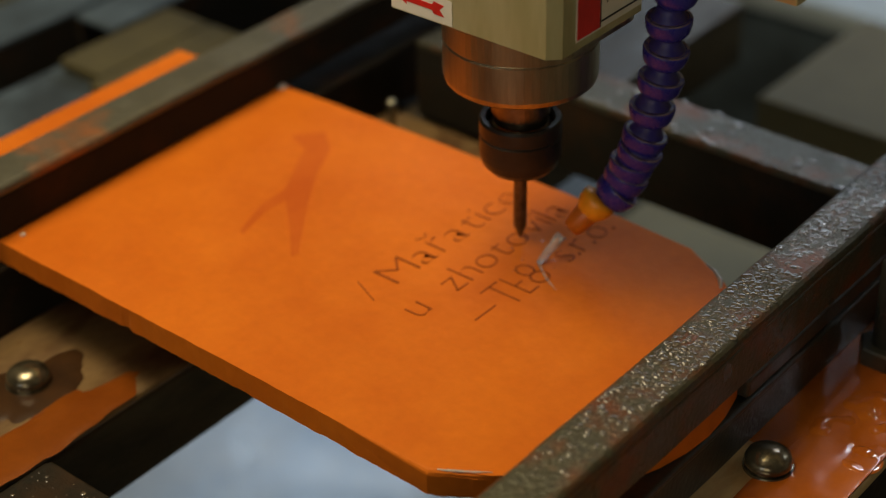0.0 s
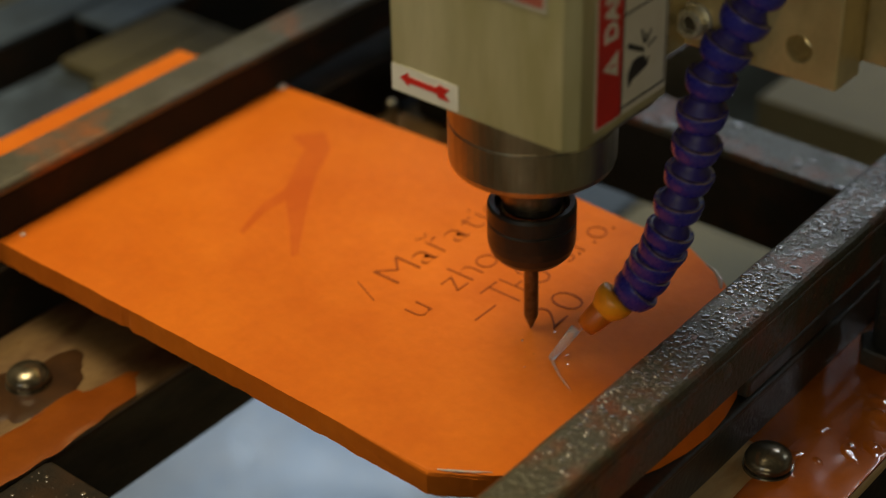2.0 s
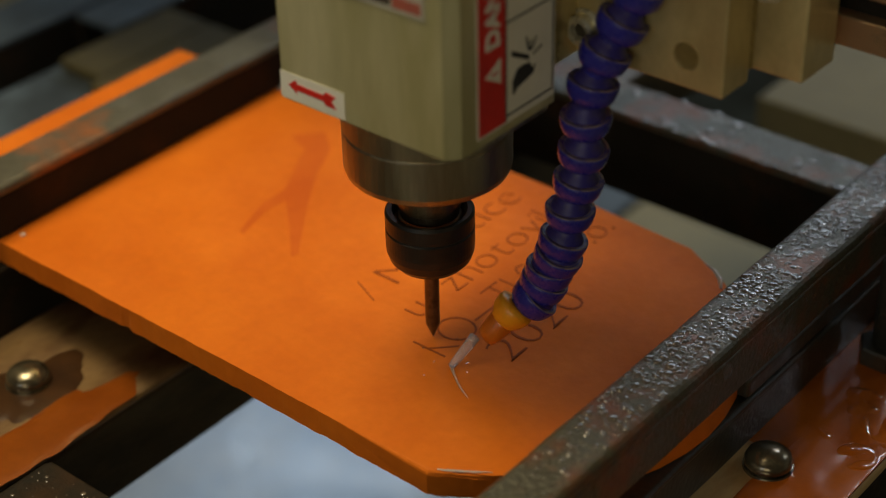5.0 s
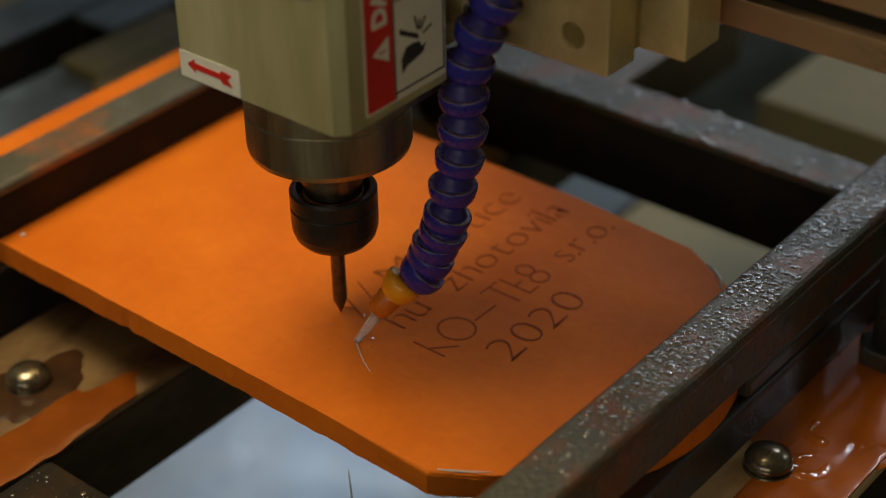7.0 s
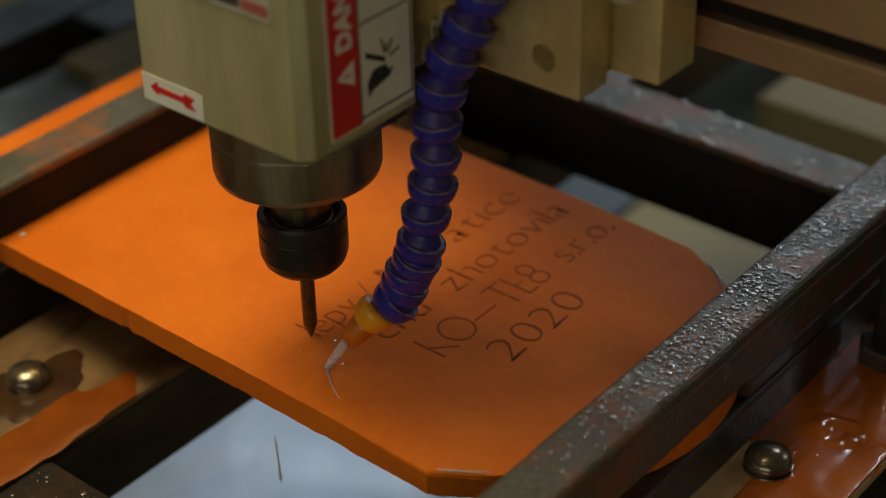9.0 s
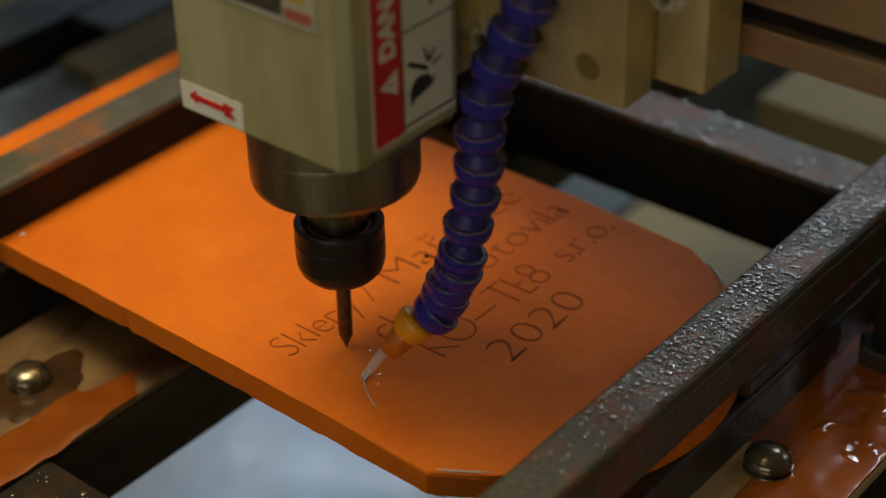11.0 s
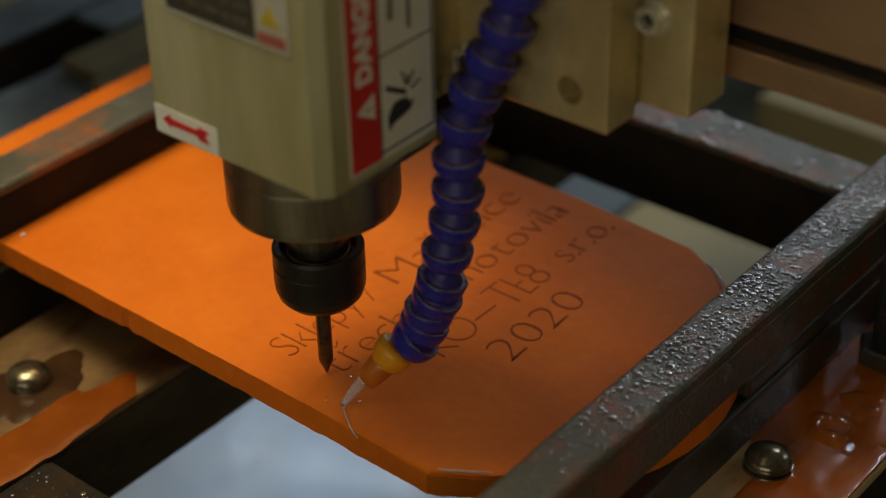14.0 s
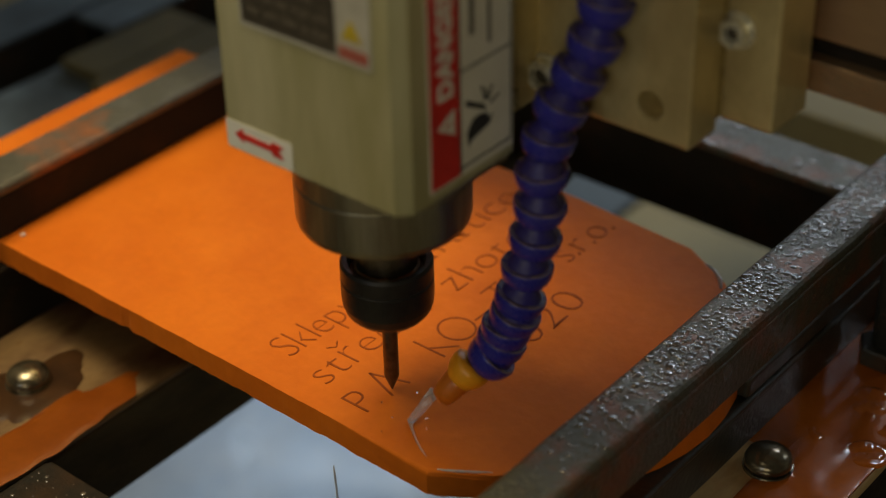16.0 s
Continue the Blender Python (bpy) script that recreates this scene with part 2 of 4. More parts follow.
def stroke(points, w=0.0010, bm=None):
    """A strip of even width through the points, flat in x and y, for lines and groove shade."""
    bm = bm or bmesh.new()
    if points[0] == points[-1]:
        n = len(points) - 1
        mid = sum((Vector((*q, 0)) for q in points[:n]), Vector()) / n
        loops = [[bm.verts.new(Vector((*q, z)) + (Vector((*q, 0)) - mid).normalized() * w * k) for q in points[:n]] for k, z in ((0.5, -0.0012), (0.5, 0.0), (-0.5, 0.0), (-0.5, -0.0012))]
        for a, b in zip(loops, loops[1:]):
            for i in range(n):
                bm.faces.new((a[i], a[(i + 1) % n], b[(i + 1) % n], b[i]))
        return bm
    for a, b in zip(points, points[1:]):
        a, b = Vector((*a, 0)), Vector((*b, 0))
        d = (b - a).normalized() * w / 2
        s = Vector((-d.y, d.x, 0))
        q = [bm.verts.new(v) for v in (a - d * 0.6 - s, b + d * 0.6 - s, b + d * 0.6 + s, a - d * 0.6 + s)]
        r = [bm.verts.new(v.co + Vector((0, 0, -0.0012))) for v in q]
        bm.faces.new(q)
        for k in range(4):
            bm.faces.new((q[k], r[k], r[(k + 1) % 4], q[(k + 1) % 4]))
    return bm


# ---- the room ----
FLOOR_Z = -0.85
tagged(part("floor", block((-2.6, -2.6, FLOOR_Z - 0.1), (2.6, 2.6, FLOOR_Z)), FLOOR), "grey-brown concrete workshop floor", kind="structure")
tagged(part("ceiling", block((-2.6, -2.6, 2.5), (2.6, 2.6, 2.6)), WALL), "plain workshop ceiling", kind="structure")
for nm, lo, hi in (
                   ("wall_east", (2.5, -2.5, FLOOR_Z), (2.6, 2.5, 2.5)), ("wall_west", (-2.6, -2.5, FLOOR_Z), (-2.5, 2.5, 2.5))):
    tagged(part(nm, block(lo, hi), WALL), "plain plastered workshop wall", kind="structure")


def wall_with_openings(name, y0, y1, holes):
    """A wall along x, cut by openings given as x from, x to, z from, z to."""
    bm, x = bmesh.new(), -2.6
    for xa, xb, za, zb in holes:
        for lo, hi in (((x, y0, FLOOR_Z), (xa, y1, 2.5)), ((xa, y0, FLOOR_Z), (xb, y1, za)), ((xa, y0, zb), (xb, y1, 2.5))):
            block(lo, hi, bm=bm)
        x = xb
    block((x, y0, FLOOR_Z), (2.6, y1, 2.5), bm=bm)
    tagged(part(name, bm, WALL), "plain plastered workshop wall with light openings", kind="structure")


wall_with_openings("wall_north", 2.5, 2.6, ((-1.70, -0.10, 0.40, 1.50), (1.25, 1.65, 1.22, 1.98)))
# Unseen opening, added behind the south fill light.
wall_with_openings("wall_south", -2.6, -2.5, ((0.1, 0.74, 0.53, 1.17),))

# ---- the clay roof tile ----
T = 0.0115


def tile_outline():
    pts = [(-0.0745, -0.0005), (-0.03, -0.0004), (0.06, -0.0003), (0.14, -0.0006), (0.20, -0.0014), (0.2500, -0.0026)]
    for i in range(13):
        a = -1 + 2 * i / 12
        pts.append((0.272 + 0.0425 * (1 - a * a) ** 0.8 - 0.0015 * abs(a), 0.0895 + 0.0795 * a))
    pts += [(0.2455, 0.1825), (0.18, 0.1850), (0.108, 0.1855), (0.03, 0.1835), (-0.0745, 0.1790)]
    cx, cy = 0.12, 0.09
    return [(x + 0.0014 * (1 if x > cx else -1), y + 0.0014 * (1 if y > cy else -1) * min(1, abs(y - cy) / 0.05)) for x, y in pts]


def build_tile():
    tile = empty("roof_tile", pose(0, 0, 0))
    tagged(tile, "wet orange clay roof tile with a rounded end, clamped in steel bars", "roof tile")
    bm = prism(tile_outline(), -T, 0.0, bevel=0.0022, segments=3)
    rim = [e for e in bm.edges if abs(e.verts[0].co.z - e.verts[1].co.z) < 1e-6 and e.calc_length() > 0.012 and e.verts[0].co.z > -0.5]
    bmesh.ops.subdivide_edges(bm, edges=rim, cuts=36)
    for v in bm.verts:
        if v.co.y < 0.02 and v.co.x < 0.29:
            worn = 0.0003 * noise.noise(v.co * 60) + 0.00022 * noise.noise(v.co * 240 + Vector((3, 1, 7)))
            chip = max(0.0, noise.noise(Vector((v.co.x * 70, 4.2, v.co.z * 30))) - 0.52) * 0.005
            v.co.y += worn + chip
            if v.co.z < -0.006:
                v.co.z += 1.2 * worn + chip
    part("slab", bm, CLAY, tile)
    return tile


tile = build_tile()

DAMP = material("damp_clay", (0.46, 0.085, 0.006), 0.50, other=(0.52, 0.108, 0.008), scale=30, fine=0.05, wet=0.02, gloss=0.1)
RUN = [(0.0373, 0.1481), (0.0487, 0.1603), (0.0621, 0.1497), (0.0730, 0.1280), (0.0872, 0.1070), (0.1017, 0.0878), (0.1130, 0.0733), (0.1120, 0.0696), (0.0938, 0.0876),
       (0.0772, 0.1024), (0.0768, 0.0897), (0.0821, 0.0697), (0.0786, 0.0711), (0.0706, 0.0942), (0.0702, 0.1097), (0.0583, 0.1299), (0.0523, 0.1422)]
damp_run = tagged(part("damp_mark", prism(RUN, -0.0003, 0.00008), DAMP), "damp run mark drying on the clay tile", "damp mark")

# ---- clamping bars and the machine frame ----


def bar(name, lo, hi, mat, label, category="steel bar", bevel=0.002, group="clamping bars"):
    ob = part(name, block(lo, hi, bevel, 3), mat)
    return tagged(ob, label, category, group)


def angle_bar(name, x0, x1, y0, y1, z0, z1, web_at, mat, label, group, t=0.004, web_mat=None):
    """Rolled angle along y: a flange on top and one upright web."""
    thing = empty(name, pose((x0 + x1) / 2, 0, z0))
    tagged(thing, label, "steel bar", group)
    back = Matrix.Translation((-(x0 + x1) / 2, 0, -z0))

    def add(nm, lo, hi, bev):
        bm = block(lo, hi, bev, 3)
        bmesh.ops.subdivide_edges(bm, edges=[e for e in bm.edges if e.calc_length() > 0.2], cuts=60)
        for v in bm.verts:
            v.co += Vector((noise.noise(v.co * 40), 0, noise.noise(v.co * 40 + Vector((5, 2, 9))))) * 0.0004
        bm.transform(back)
        part(nm, bm, (web_mat or mat) if "web" in nm else mat, thing)

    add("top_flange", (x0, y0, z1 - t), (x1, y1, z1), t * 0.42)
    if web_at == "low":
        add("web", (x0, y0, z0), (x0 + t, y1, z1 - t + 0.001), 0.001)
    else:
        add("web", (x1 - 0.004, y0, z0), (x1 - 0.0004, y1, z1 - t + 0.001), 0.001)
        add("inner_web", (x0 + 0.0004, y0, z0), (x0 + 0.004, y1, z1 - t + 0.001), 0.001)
    return thing


# Shade on the clamp bar's sides is put in as black webs.
angle_bar("clamp_bar", -0.0240, -0.0005, -0.22, 0.40, 0.0004, 0.0258, "high", STEEL, "rust-flecked grey steel bar, side shade coloured black, pressing on the clay tile", "clamping bars", t=0.006, web_mat=BLACK_STEEL)
angle_bar("clamp_bar", 0.2935, 0.3175, -0.26, 0.42, 0.0008, 0.0275, "high", WET_STEEL, "wet rusty steel bar with water drops across the tile end", "clamping bars", t=0.0075)
# Its closed black web also fills the shaded gap beside the board.
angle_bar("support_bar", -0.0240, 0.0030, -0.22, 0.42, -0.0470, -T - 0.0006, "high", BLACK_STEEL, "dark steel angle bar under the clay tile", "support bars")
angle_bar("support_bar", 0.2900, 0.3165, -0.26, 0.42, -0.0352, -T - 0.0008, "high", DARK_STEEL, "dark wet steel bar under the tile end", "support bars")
# Added dark strip stands in for the shaded slot under the bar.
bar("slot_shade_strip", (0.3085, 0.118, -0.0115), (0.3160, 0.42, -0.0012), DARK_STEEL, "dark strip added for the shaded slot between the clamping bars", group="frame bars")


def channel(name, x0, x1, y0, y1, z0, z1, mat, label, group, t=0.004, web_mat=None):
    """Rolled channel along x: top flange, two webs and welded end caps."""
    thing = empty(name, pose((x0 + x1) / 2, (y0 + y1) / 2, z0))
    tagged(thing, label, "steel bar", group)
    back = Matrix.Translation((-(x0 + x1) / 2, -(y0 + y1) / 2, -z0))
    for nm, lo, hi in (("top_flange", (x0, y0, z1 - t), (x1, y1, z1)), ("front_web", (x0, y0 + 0.0004, z0), (x1, y0 + t, z1 - t + 0.001)),
                       ("back_web", (x0, y1 - t, z0), (x1, y1 - 0.0004, z1 - t + 0.001)), ("end_cap", (x0 - 0.002, y0 + 0.001, z0), (x0 + 0.001, y1 - 0.001, z1 - 0.001)),
                       ("end_cap", (x1 - 0.001, y0 + 0.001, z0), (x1 + 0.002, y1 - 0.001, z1 - 0.001))):
        bm = block(lo, hi, 0.0012, 2)
        bm.transform(back)
        part(nm, bm, mat if nm == "top_flange" else web_mat or mat, thing)
    return thing


# Black webs hold the shade below the lighter wet top.
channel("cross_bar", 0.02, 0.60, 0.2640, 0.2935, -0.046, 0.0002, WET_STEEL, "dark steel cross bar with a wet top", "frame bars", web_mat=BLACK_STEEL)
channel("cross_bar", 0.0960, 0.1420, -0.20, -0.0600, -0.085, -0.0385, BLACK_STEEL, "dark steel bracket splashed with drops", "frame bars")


def board(name, lo, hi, mat, label):
    bm = block(lo, hi, 0.002, 2)
    return tagged(part(name, bm, mat), label, "board", "bed boards")


board("bed_board", (0.0035, -0.30, -0.0490), (0.0852, 0.26, -0.0445), DARK_WOOD, "wooden board stained with orange clay slurry on the frame")
board("bed_board", (0.3000, -0.30, -0.042), (0.3652, 0.42, -0.0355), WOOD, "wet wooden board covered with orange clay slurry")
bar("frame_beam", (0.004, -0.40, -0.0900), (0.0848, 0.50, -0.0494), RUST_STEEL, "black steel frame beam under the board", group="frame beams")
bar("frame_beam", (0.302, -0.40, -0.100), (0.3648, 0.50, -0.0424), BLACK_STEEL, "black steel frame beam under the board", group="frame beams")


def bolt(m, label):
    b = empty("bolt", m)
    tagged(b, label, "bolt", "board bolts")
    part("washer", lathe([(0.0, 0.0), (0.0102, 0.0), (0.0105, 0.0006), (0.0102, 0.0016), (0.0, 0.0016)], n=28), BOLT, b, smooth=False)
    part("head", lathe([(0.0, 0.0016), (0.0098, 0.0016), (0.0100, 0.0040), (0.0088, 0.0066), (0.0060, 0.0085), (0.0030, 0.0092), (0.0, 0.0094)], n=28), BOLT, b, smooth=True)
    return b


bolt(pose(0.0412, -0.0275, -0.0445), "domed wet steel bolt head in the stained board")
bolt(pose(0.3300, 0.1140, -0.0355), "domed wet steel bolt head in the slurry-covered board")


tank = empty("settling_tank", pose(0, 0, FLOOR_Z))
tagged(tank, "low tank with a pale wet galvanised cover below the frame", "tank")
# Slope added so that the cover mirrors the northwest window.
part("cover", block((-0.42, -0.28, -0.003), (0.26, 0.10, 0.003), 0.002), SHEET, tank, "pale wet galvanised cover, sloped to mirror the window", at=pose(-0.10, 0.36, -0.452 - FLOOR_Z, -9, 4, 0))
part("body", block((-0.50, 0.10, 0.0), (0.30, 0.62, -0.545 - FLOOR_Z), 0.004), BLUE_STEEL, tank)


def puddle(name, cx, cy, rx, ry, z, label, seed=1, n=72, lim=(-9, 9), swell=0.0007, mat=SLURRY):
    """A flat pool with an uneven rim and a rippled face."""
    bm = bmesh.new()
    off = Vector((seed * 3.1, seed * 7.7, 0))
    rings = []
    for k in range(1, 17):
        f = k / 16
        ring_ = []
        for i in range(n):
            a = 2 * math.pi * i / n
            r = 1 + 0.45 * noise.noise(Vector((math.cos(a), math.sin(a), 0)) * 1.3 + off) + 0.12 * noise.noise(Vector((math.cos(a), math.sin(a), 0)) * 5 + off)
            x, y = min(max(cx + rx * r * f * math.cos(a), lim[0]), lim[1]), cy + ry * r * f * math.sin(a)
            h = 0.0009 * (1 - f ** 6) + (swell * noise.noise(Vector((x, y, 0)) * 85 + off) if k < 16 else 0)
            ring_.append(bm.verts.new((x, y, z + max(h, 0) + 0.0001)))
        rings.append(ring_)
    mid = bm.verts.new((cx, cy, z + 0.001))
    for i in range(n):
        bm.faces.new((mid, rings[0][i], rings[0][(i + 1) % n]))
        for a, b_ in zip(rings, rings[1:]):
            bm.faces.new((a[i], b_[i], b_[(i + 1) % n], a[(i + 1) % n]))
    ob = part(name, bm, mat, smooth=True)
    return tagged(ob, label, "clay slurry", kind="stuff")


def ripple(x, y, z, r, seed, phase):
    """A patch of choppy slurry stirred by falling water, which turns and shifts on the pool."""
    bm, off, n = bmesh.new(), Vector((seed * 5.3, seed * 2.9, 0)), 64
    rings = [[bm.verts.new((r * f * math.cos(2 * math.pi * i / n), r * f * math.sin(2 * math.pi * i / n), 0.0)) for i in range(n)] for f in [k / 22 for k in range(1, 23)]]
    for ring_ in rings:
        for v in ring_:
            f = v.co.length / r
            chop = 0.0024 * noise.noise(v.co * 105 + off) + 0.0003 * noise.noise(v.co * 320 + off)
            v.co.z = (0.0004 + chop) * (1 - f ** 3) - 0.0006 * f ** 3
    mid = bm.verts.new((0, 0, 0.001))
    for i in range(n):
        bm.faces.new((mid, rings[0][i], rings[0][(i + 1) % n]))
        for a, b_ in zip(rings, rings[1:]):
            bm.faces.new((a[i], b_[i], b_[(i + 1) % n], a[(i + 1) % n]))
    ob = tagged(part("slurry_ripple", bm, SLURRY, smooth=True), "choppy wet ripple of orange slurry under falling water", "clay slurry", "slurry ripples")
    ripples.append((ob, x, y, z, phase))


ripples = []
for x, y, r, seed, phase in ((0.3400, 0.1480, 0.013, 1, 0.0), (0.3420, 0.1735, 0.012, 2, 1.7), (0.3550, 0.1690, 0.012, 3, 3.1), (0.3430, 0.1240, 0.010, 4, 4.4), (0.3560, 0.1420, 0.009, 5, 2.4)):
    ripple(x, y, -0.0344, r, seed, phase)


def drops(name, x0, x1, y0, y1, z, count, r0, r1, seed, label, thin=lambda x, y: 1.0, flat=0.30):
    """Beads of water lying on a flat top."""
    rnd = random.Random(seed)
    bm = bmesh.new()
    for _ in range(count):
        x, y = rnd.uniform(x0, x1), rnd.uniform(y0, y1)
        if rnd.random() > thin(x, y):
            continue
        r = r0 + (r1 - r0) * rnd.random() ** 4
        sx, sy, n = r * rnd.uniform(0.7, 1.3), r * rnd.uniform(0.7, 1.5), 10
        h = r * flat
        top = bm.verts.new((x, y, z + h))
        rings = [[bm.verts.new((x + f * sx * math.cos(2 * math.pi * k / n), y + f * sy * math.sin(2 * math.pi * k / n), z + h * (1 - f * f) - (0.00005 if f == 1.0 else 0))) for k in range(n)]
                 for f in (1.0, 0.8, 0.55, 0.28)]
        lower = rings[0]
        for k in range(n):
            j = (k + 1) % n
            for p, q in zip(rings, rings[1:]):
                bm.faces.new((p[k], p[j], q[j], q[k]))
            bm.faces.new((rings[3][k], rings[3][j], top))
        bm.faces.new(lower[::-1])
    return tagged(part(name, bm, BEADS, smooth=True), label, "water drops", kind="stuff")


puddle("slurry_pool", 0.340, 0.255, 0.060, 0.152, -0.0355, "smooth wet orange clay slurry flooding the board", 2, lim=(0.3025, 0.3645), swell=0.00025)
puddle("slurry_pool", 0.352, 0.105, 0.026, 0.060, -0.0356, "smooth wet orange clay slurry beside the bolt", 5, lim=(0.3290, 0.3645), swell=0.00025)
puddle("slurry_pool", 0.074, -0.045, 0.014, 0.050, -0.0445, "wet orange clay slurry on the board, darkened for shade", 4, swell=0.0003, mat=SHADED_SLURRY)
puddle("water_stain", 0.0440, -0.0300, 0.019, 0.027, -0.0446, "dark wet stain round the bolt on the wood", 7, swell=0.0001, mat=SOAK)
drops("water_drops", 0.2962, 0.3150, -0.05, 0.36, 0.0275, 6800, 0.0003, 0.0017, 1, "water beads on the rusty steel bar", lambda x, y: min(1.0, max(0.0, (y + 0.01) / 0.10)))
drops("water_drops", 0.05, 0.45, 0.2645, 0.2930, 0.0002, 600, 0.0006, 0.0030, 2, "water beads on the cross bar", lambda x, y: 0.25 if 0.270 < y < 0.288 else 1.0)
drops("water_drops", 0.0975, 0.14, -0.10, -0.062, -0.0385, 60, 0.0004, 0.0012, 3, "water beads on the dark cross bar")


def bead(x, y, z, r, label):
    bm = lathe([(0.0, 0.0), (r, 0.0), (r * 1.05, r * 0.4), (r * 0.8, r * 0.85), (0.0, r * 1.1)], pose(x, y, z), 16)
    tagged(part("water_bead", bm, WHITE_WATER, smooth=True), label, "water drop", "tile drops")


# Water beads, whitened so that the colour carries their glint.
bead(-0.0010, 0.1815, -0.0006, 0.0024, "water bead on the far corner of the tile")
bead(0.0035, 0.0085, -0.0004, 0.0014, "water bead beside the clamping bar")
# Glints along the wet tile edges, built as white strips.
tagged(part("rim_glint", tube([(0.2540, -0.0008, 0.0), (0.2590, 0.0018, 0.0001), (0.2660, 0.0064, 0.0001), (0.2715, 0.0105, 0.0)], [0.0002, 0.0005, 0.0005, 0.0002], 8), WHITE_WATER, smooth=True), "white strip for the glint on the wet chamfered tile edge", "water", "tile drops")
tagged(part("rim_glint", tube([(0.2590, 0.1765, -0.0002), (0.2650, 0.1738, 0.0), (0.2705, 0.1692, 0.0), (0.2740, 0.1640, -0.0002)], [0.0003, 0.0008, 0.0011, 0.0006], 8), WHITE_WATER, smooth=True), "white strip for the glint on the wet rounded tile edge", "water", "tile drops")
knob = empty("clamp_post", pose(0.3325, 0.2060, -0.0355))
tagged(knob, "dark rusty threaded post standing in the slurry", "post")
part("post_shank", lathe([(0.0, 0.0), (0.0060, 0.0), (0.0060, 0.0500), (0.0052, 0.0515), (0.0, 0.0515)], n=24), DARK_STEEL, knob, smooth=True)
part("post_nut", lathe([(0.0, 0.0005), (0.0112, 0.0005), (0.0118, 0.0015), (0.0118, 0.0085), (0.0110, 0.0095), (0.0, 0.0095)], n=6), DARK_STEEL, knob)
stud = empty("stud", pose(0.0280, 0.2330, -0.0560))
tagged(stud, "bright steel stud standing behind the tile", "stud")
part("shank", lathe([(0.0, 0.0), (0.0028, 0.0), (0.0028, 0.034), (0.0020, 0.036), (0.0, 0.036)], n=20), TURNED, stud, smooth=True)
part("nut", lathe([(0.0, 0.008), (0.0062, 0.008), (0.0066, 0.009), (0.0066, 0.0125), (0.0060, 0.0135), (0.0, 0.0135)], n=6), TURNED, stud)

# ---- blurred machine frame behind ----
PANEL = material("olive_grey_paint", (0.155, 0.138, 0.075), 0.6, other=(0.12, 0.108, 0.06), scale=6, fine=0.1, gloss=0.3)
channel("machine_cover", 0.10, 0.75, 0.500, 0.640, -0.17, -0.110, PANEL, "olive-grey painted cover behind the frame", "machine covers")
# Black webs give the dark bands between the rail tops.
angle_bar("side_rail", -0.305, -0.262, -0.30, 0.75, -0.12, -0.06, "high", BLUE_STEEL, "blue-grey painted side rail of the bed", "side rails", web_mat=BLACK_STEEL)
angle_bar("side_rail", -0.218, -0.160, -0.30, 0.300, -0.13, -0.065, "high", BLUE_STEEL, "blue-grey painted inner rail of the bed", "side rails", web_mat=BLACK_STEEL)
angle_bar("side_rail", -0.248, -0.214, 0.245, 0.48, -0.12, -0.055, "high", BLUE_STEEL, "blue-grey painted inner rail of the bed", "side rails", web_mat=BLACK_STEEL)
for k in range(3):
    board("olive_board", (-0.210 + 0.038 * k, 0.200 - 0.010 * k, -0.0645), (-0.1735 + 0.038 * k, 0.290, -0.0560), OLIVE, "olive-brown wooden board lying on the side rail")
# Added black channel that darkens the gap under the cross bar.
channel("dark_gap_channel", -0.08, 0.065, 0.285, 0.310, -0.20, -0.060, BLACK_STEEL, "black steel channel added to darken the gap below the cross bar", "frame bars")

crate = empty("blue_crate", pose(-0.12, 0.62, FLOOR_Z))
tagged(crate, "blue-grey painted steel crate standing behind the frame", "crate")
part("crate_body", block((-0.07, -0.06, 0.0), (0.055, 0.07, 0.530), 0.004), GREY_BLUE, crate)
part("crate_rim", block((-0.075, -0.065, 0.530), (0.060, 0.075, 0.550), 0.003), GREY_BLUE, crate)
box = empty("beige_box", pose(0.10, 0.54, FLOOR_Z))
tagged(box, "beige painted box standing behind the frame", "box")
part("box_body", block((-0.15, -0.08, 0.0), (0.22, 0.07, 0.530), 0.004), BEIGE, box)
part("box_lid", block((-0.155, -0.085, 0.530), (0.225, 0.075, 0.550), 0.003), BEIGE, box)
cabinet = empty("low_cabinet", pose(0.05, 1.20, FLOOR_Z))
tagged(cabinet, "pale blue painted low steel cabinet near the wall", "cabinet")
part("cabinet_body", block((-0.55, -0.19, 0.0), (0.75, 0.19, 0.525), 0.004), BLUE_STEEL, cabinet)
part("cabinet_top", block((-0.57, -0.20, 0.526), (0.77, 0.20, 0.550), 0.004), PALE_STEEL, cabinet)

# ---- the engraving head ----
head = empty("engraving_head")
tagged(head, "aluminium engraving spindle with warning labels and purple coolant hose", "spindle")


def on_face_y(x, z, d=0.0):
    """Pose on the front face: x right, y up, z out of the face."""
    return Matrix.Translation((x, -0.0467 - d, z)) @ pose(0, 0, 0, 90, 0, 0)


def on_face_x(y, z, d=0.0):
    return Matrix.Translation((0.0518 + d, y, z)) @ pose(0, 0, 0, 90, 0, 90)


def rect(w, h, t=0.00015, x=0.0, y=0.0):
    return block((x, y, 0), (x + w, y + h, t))


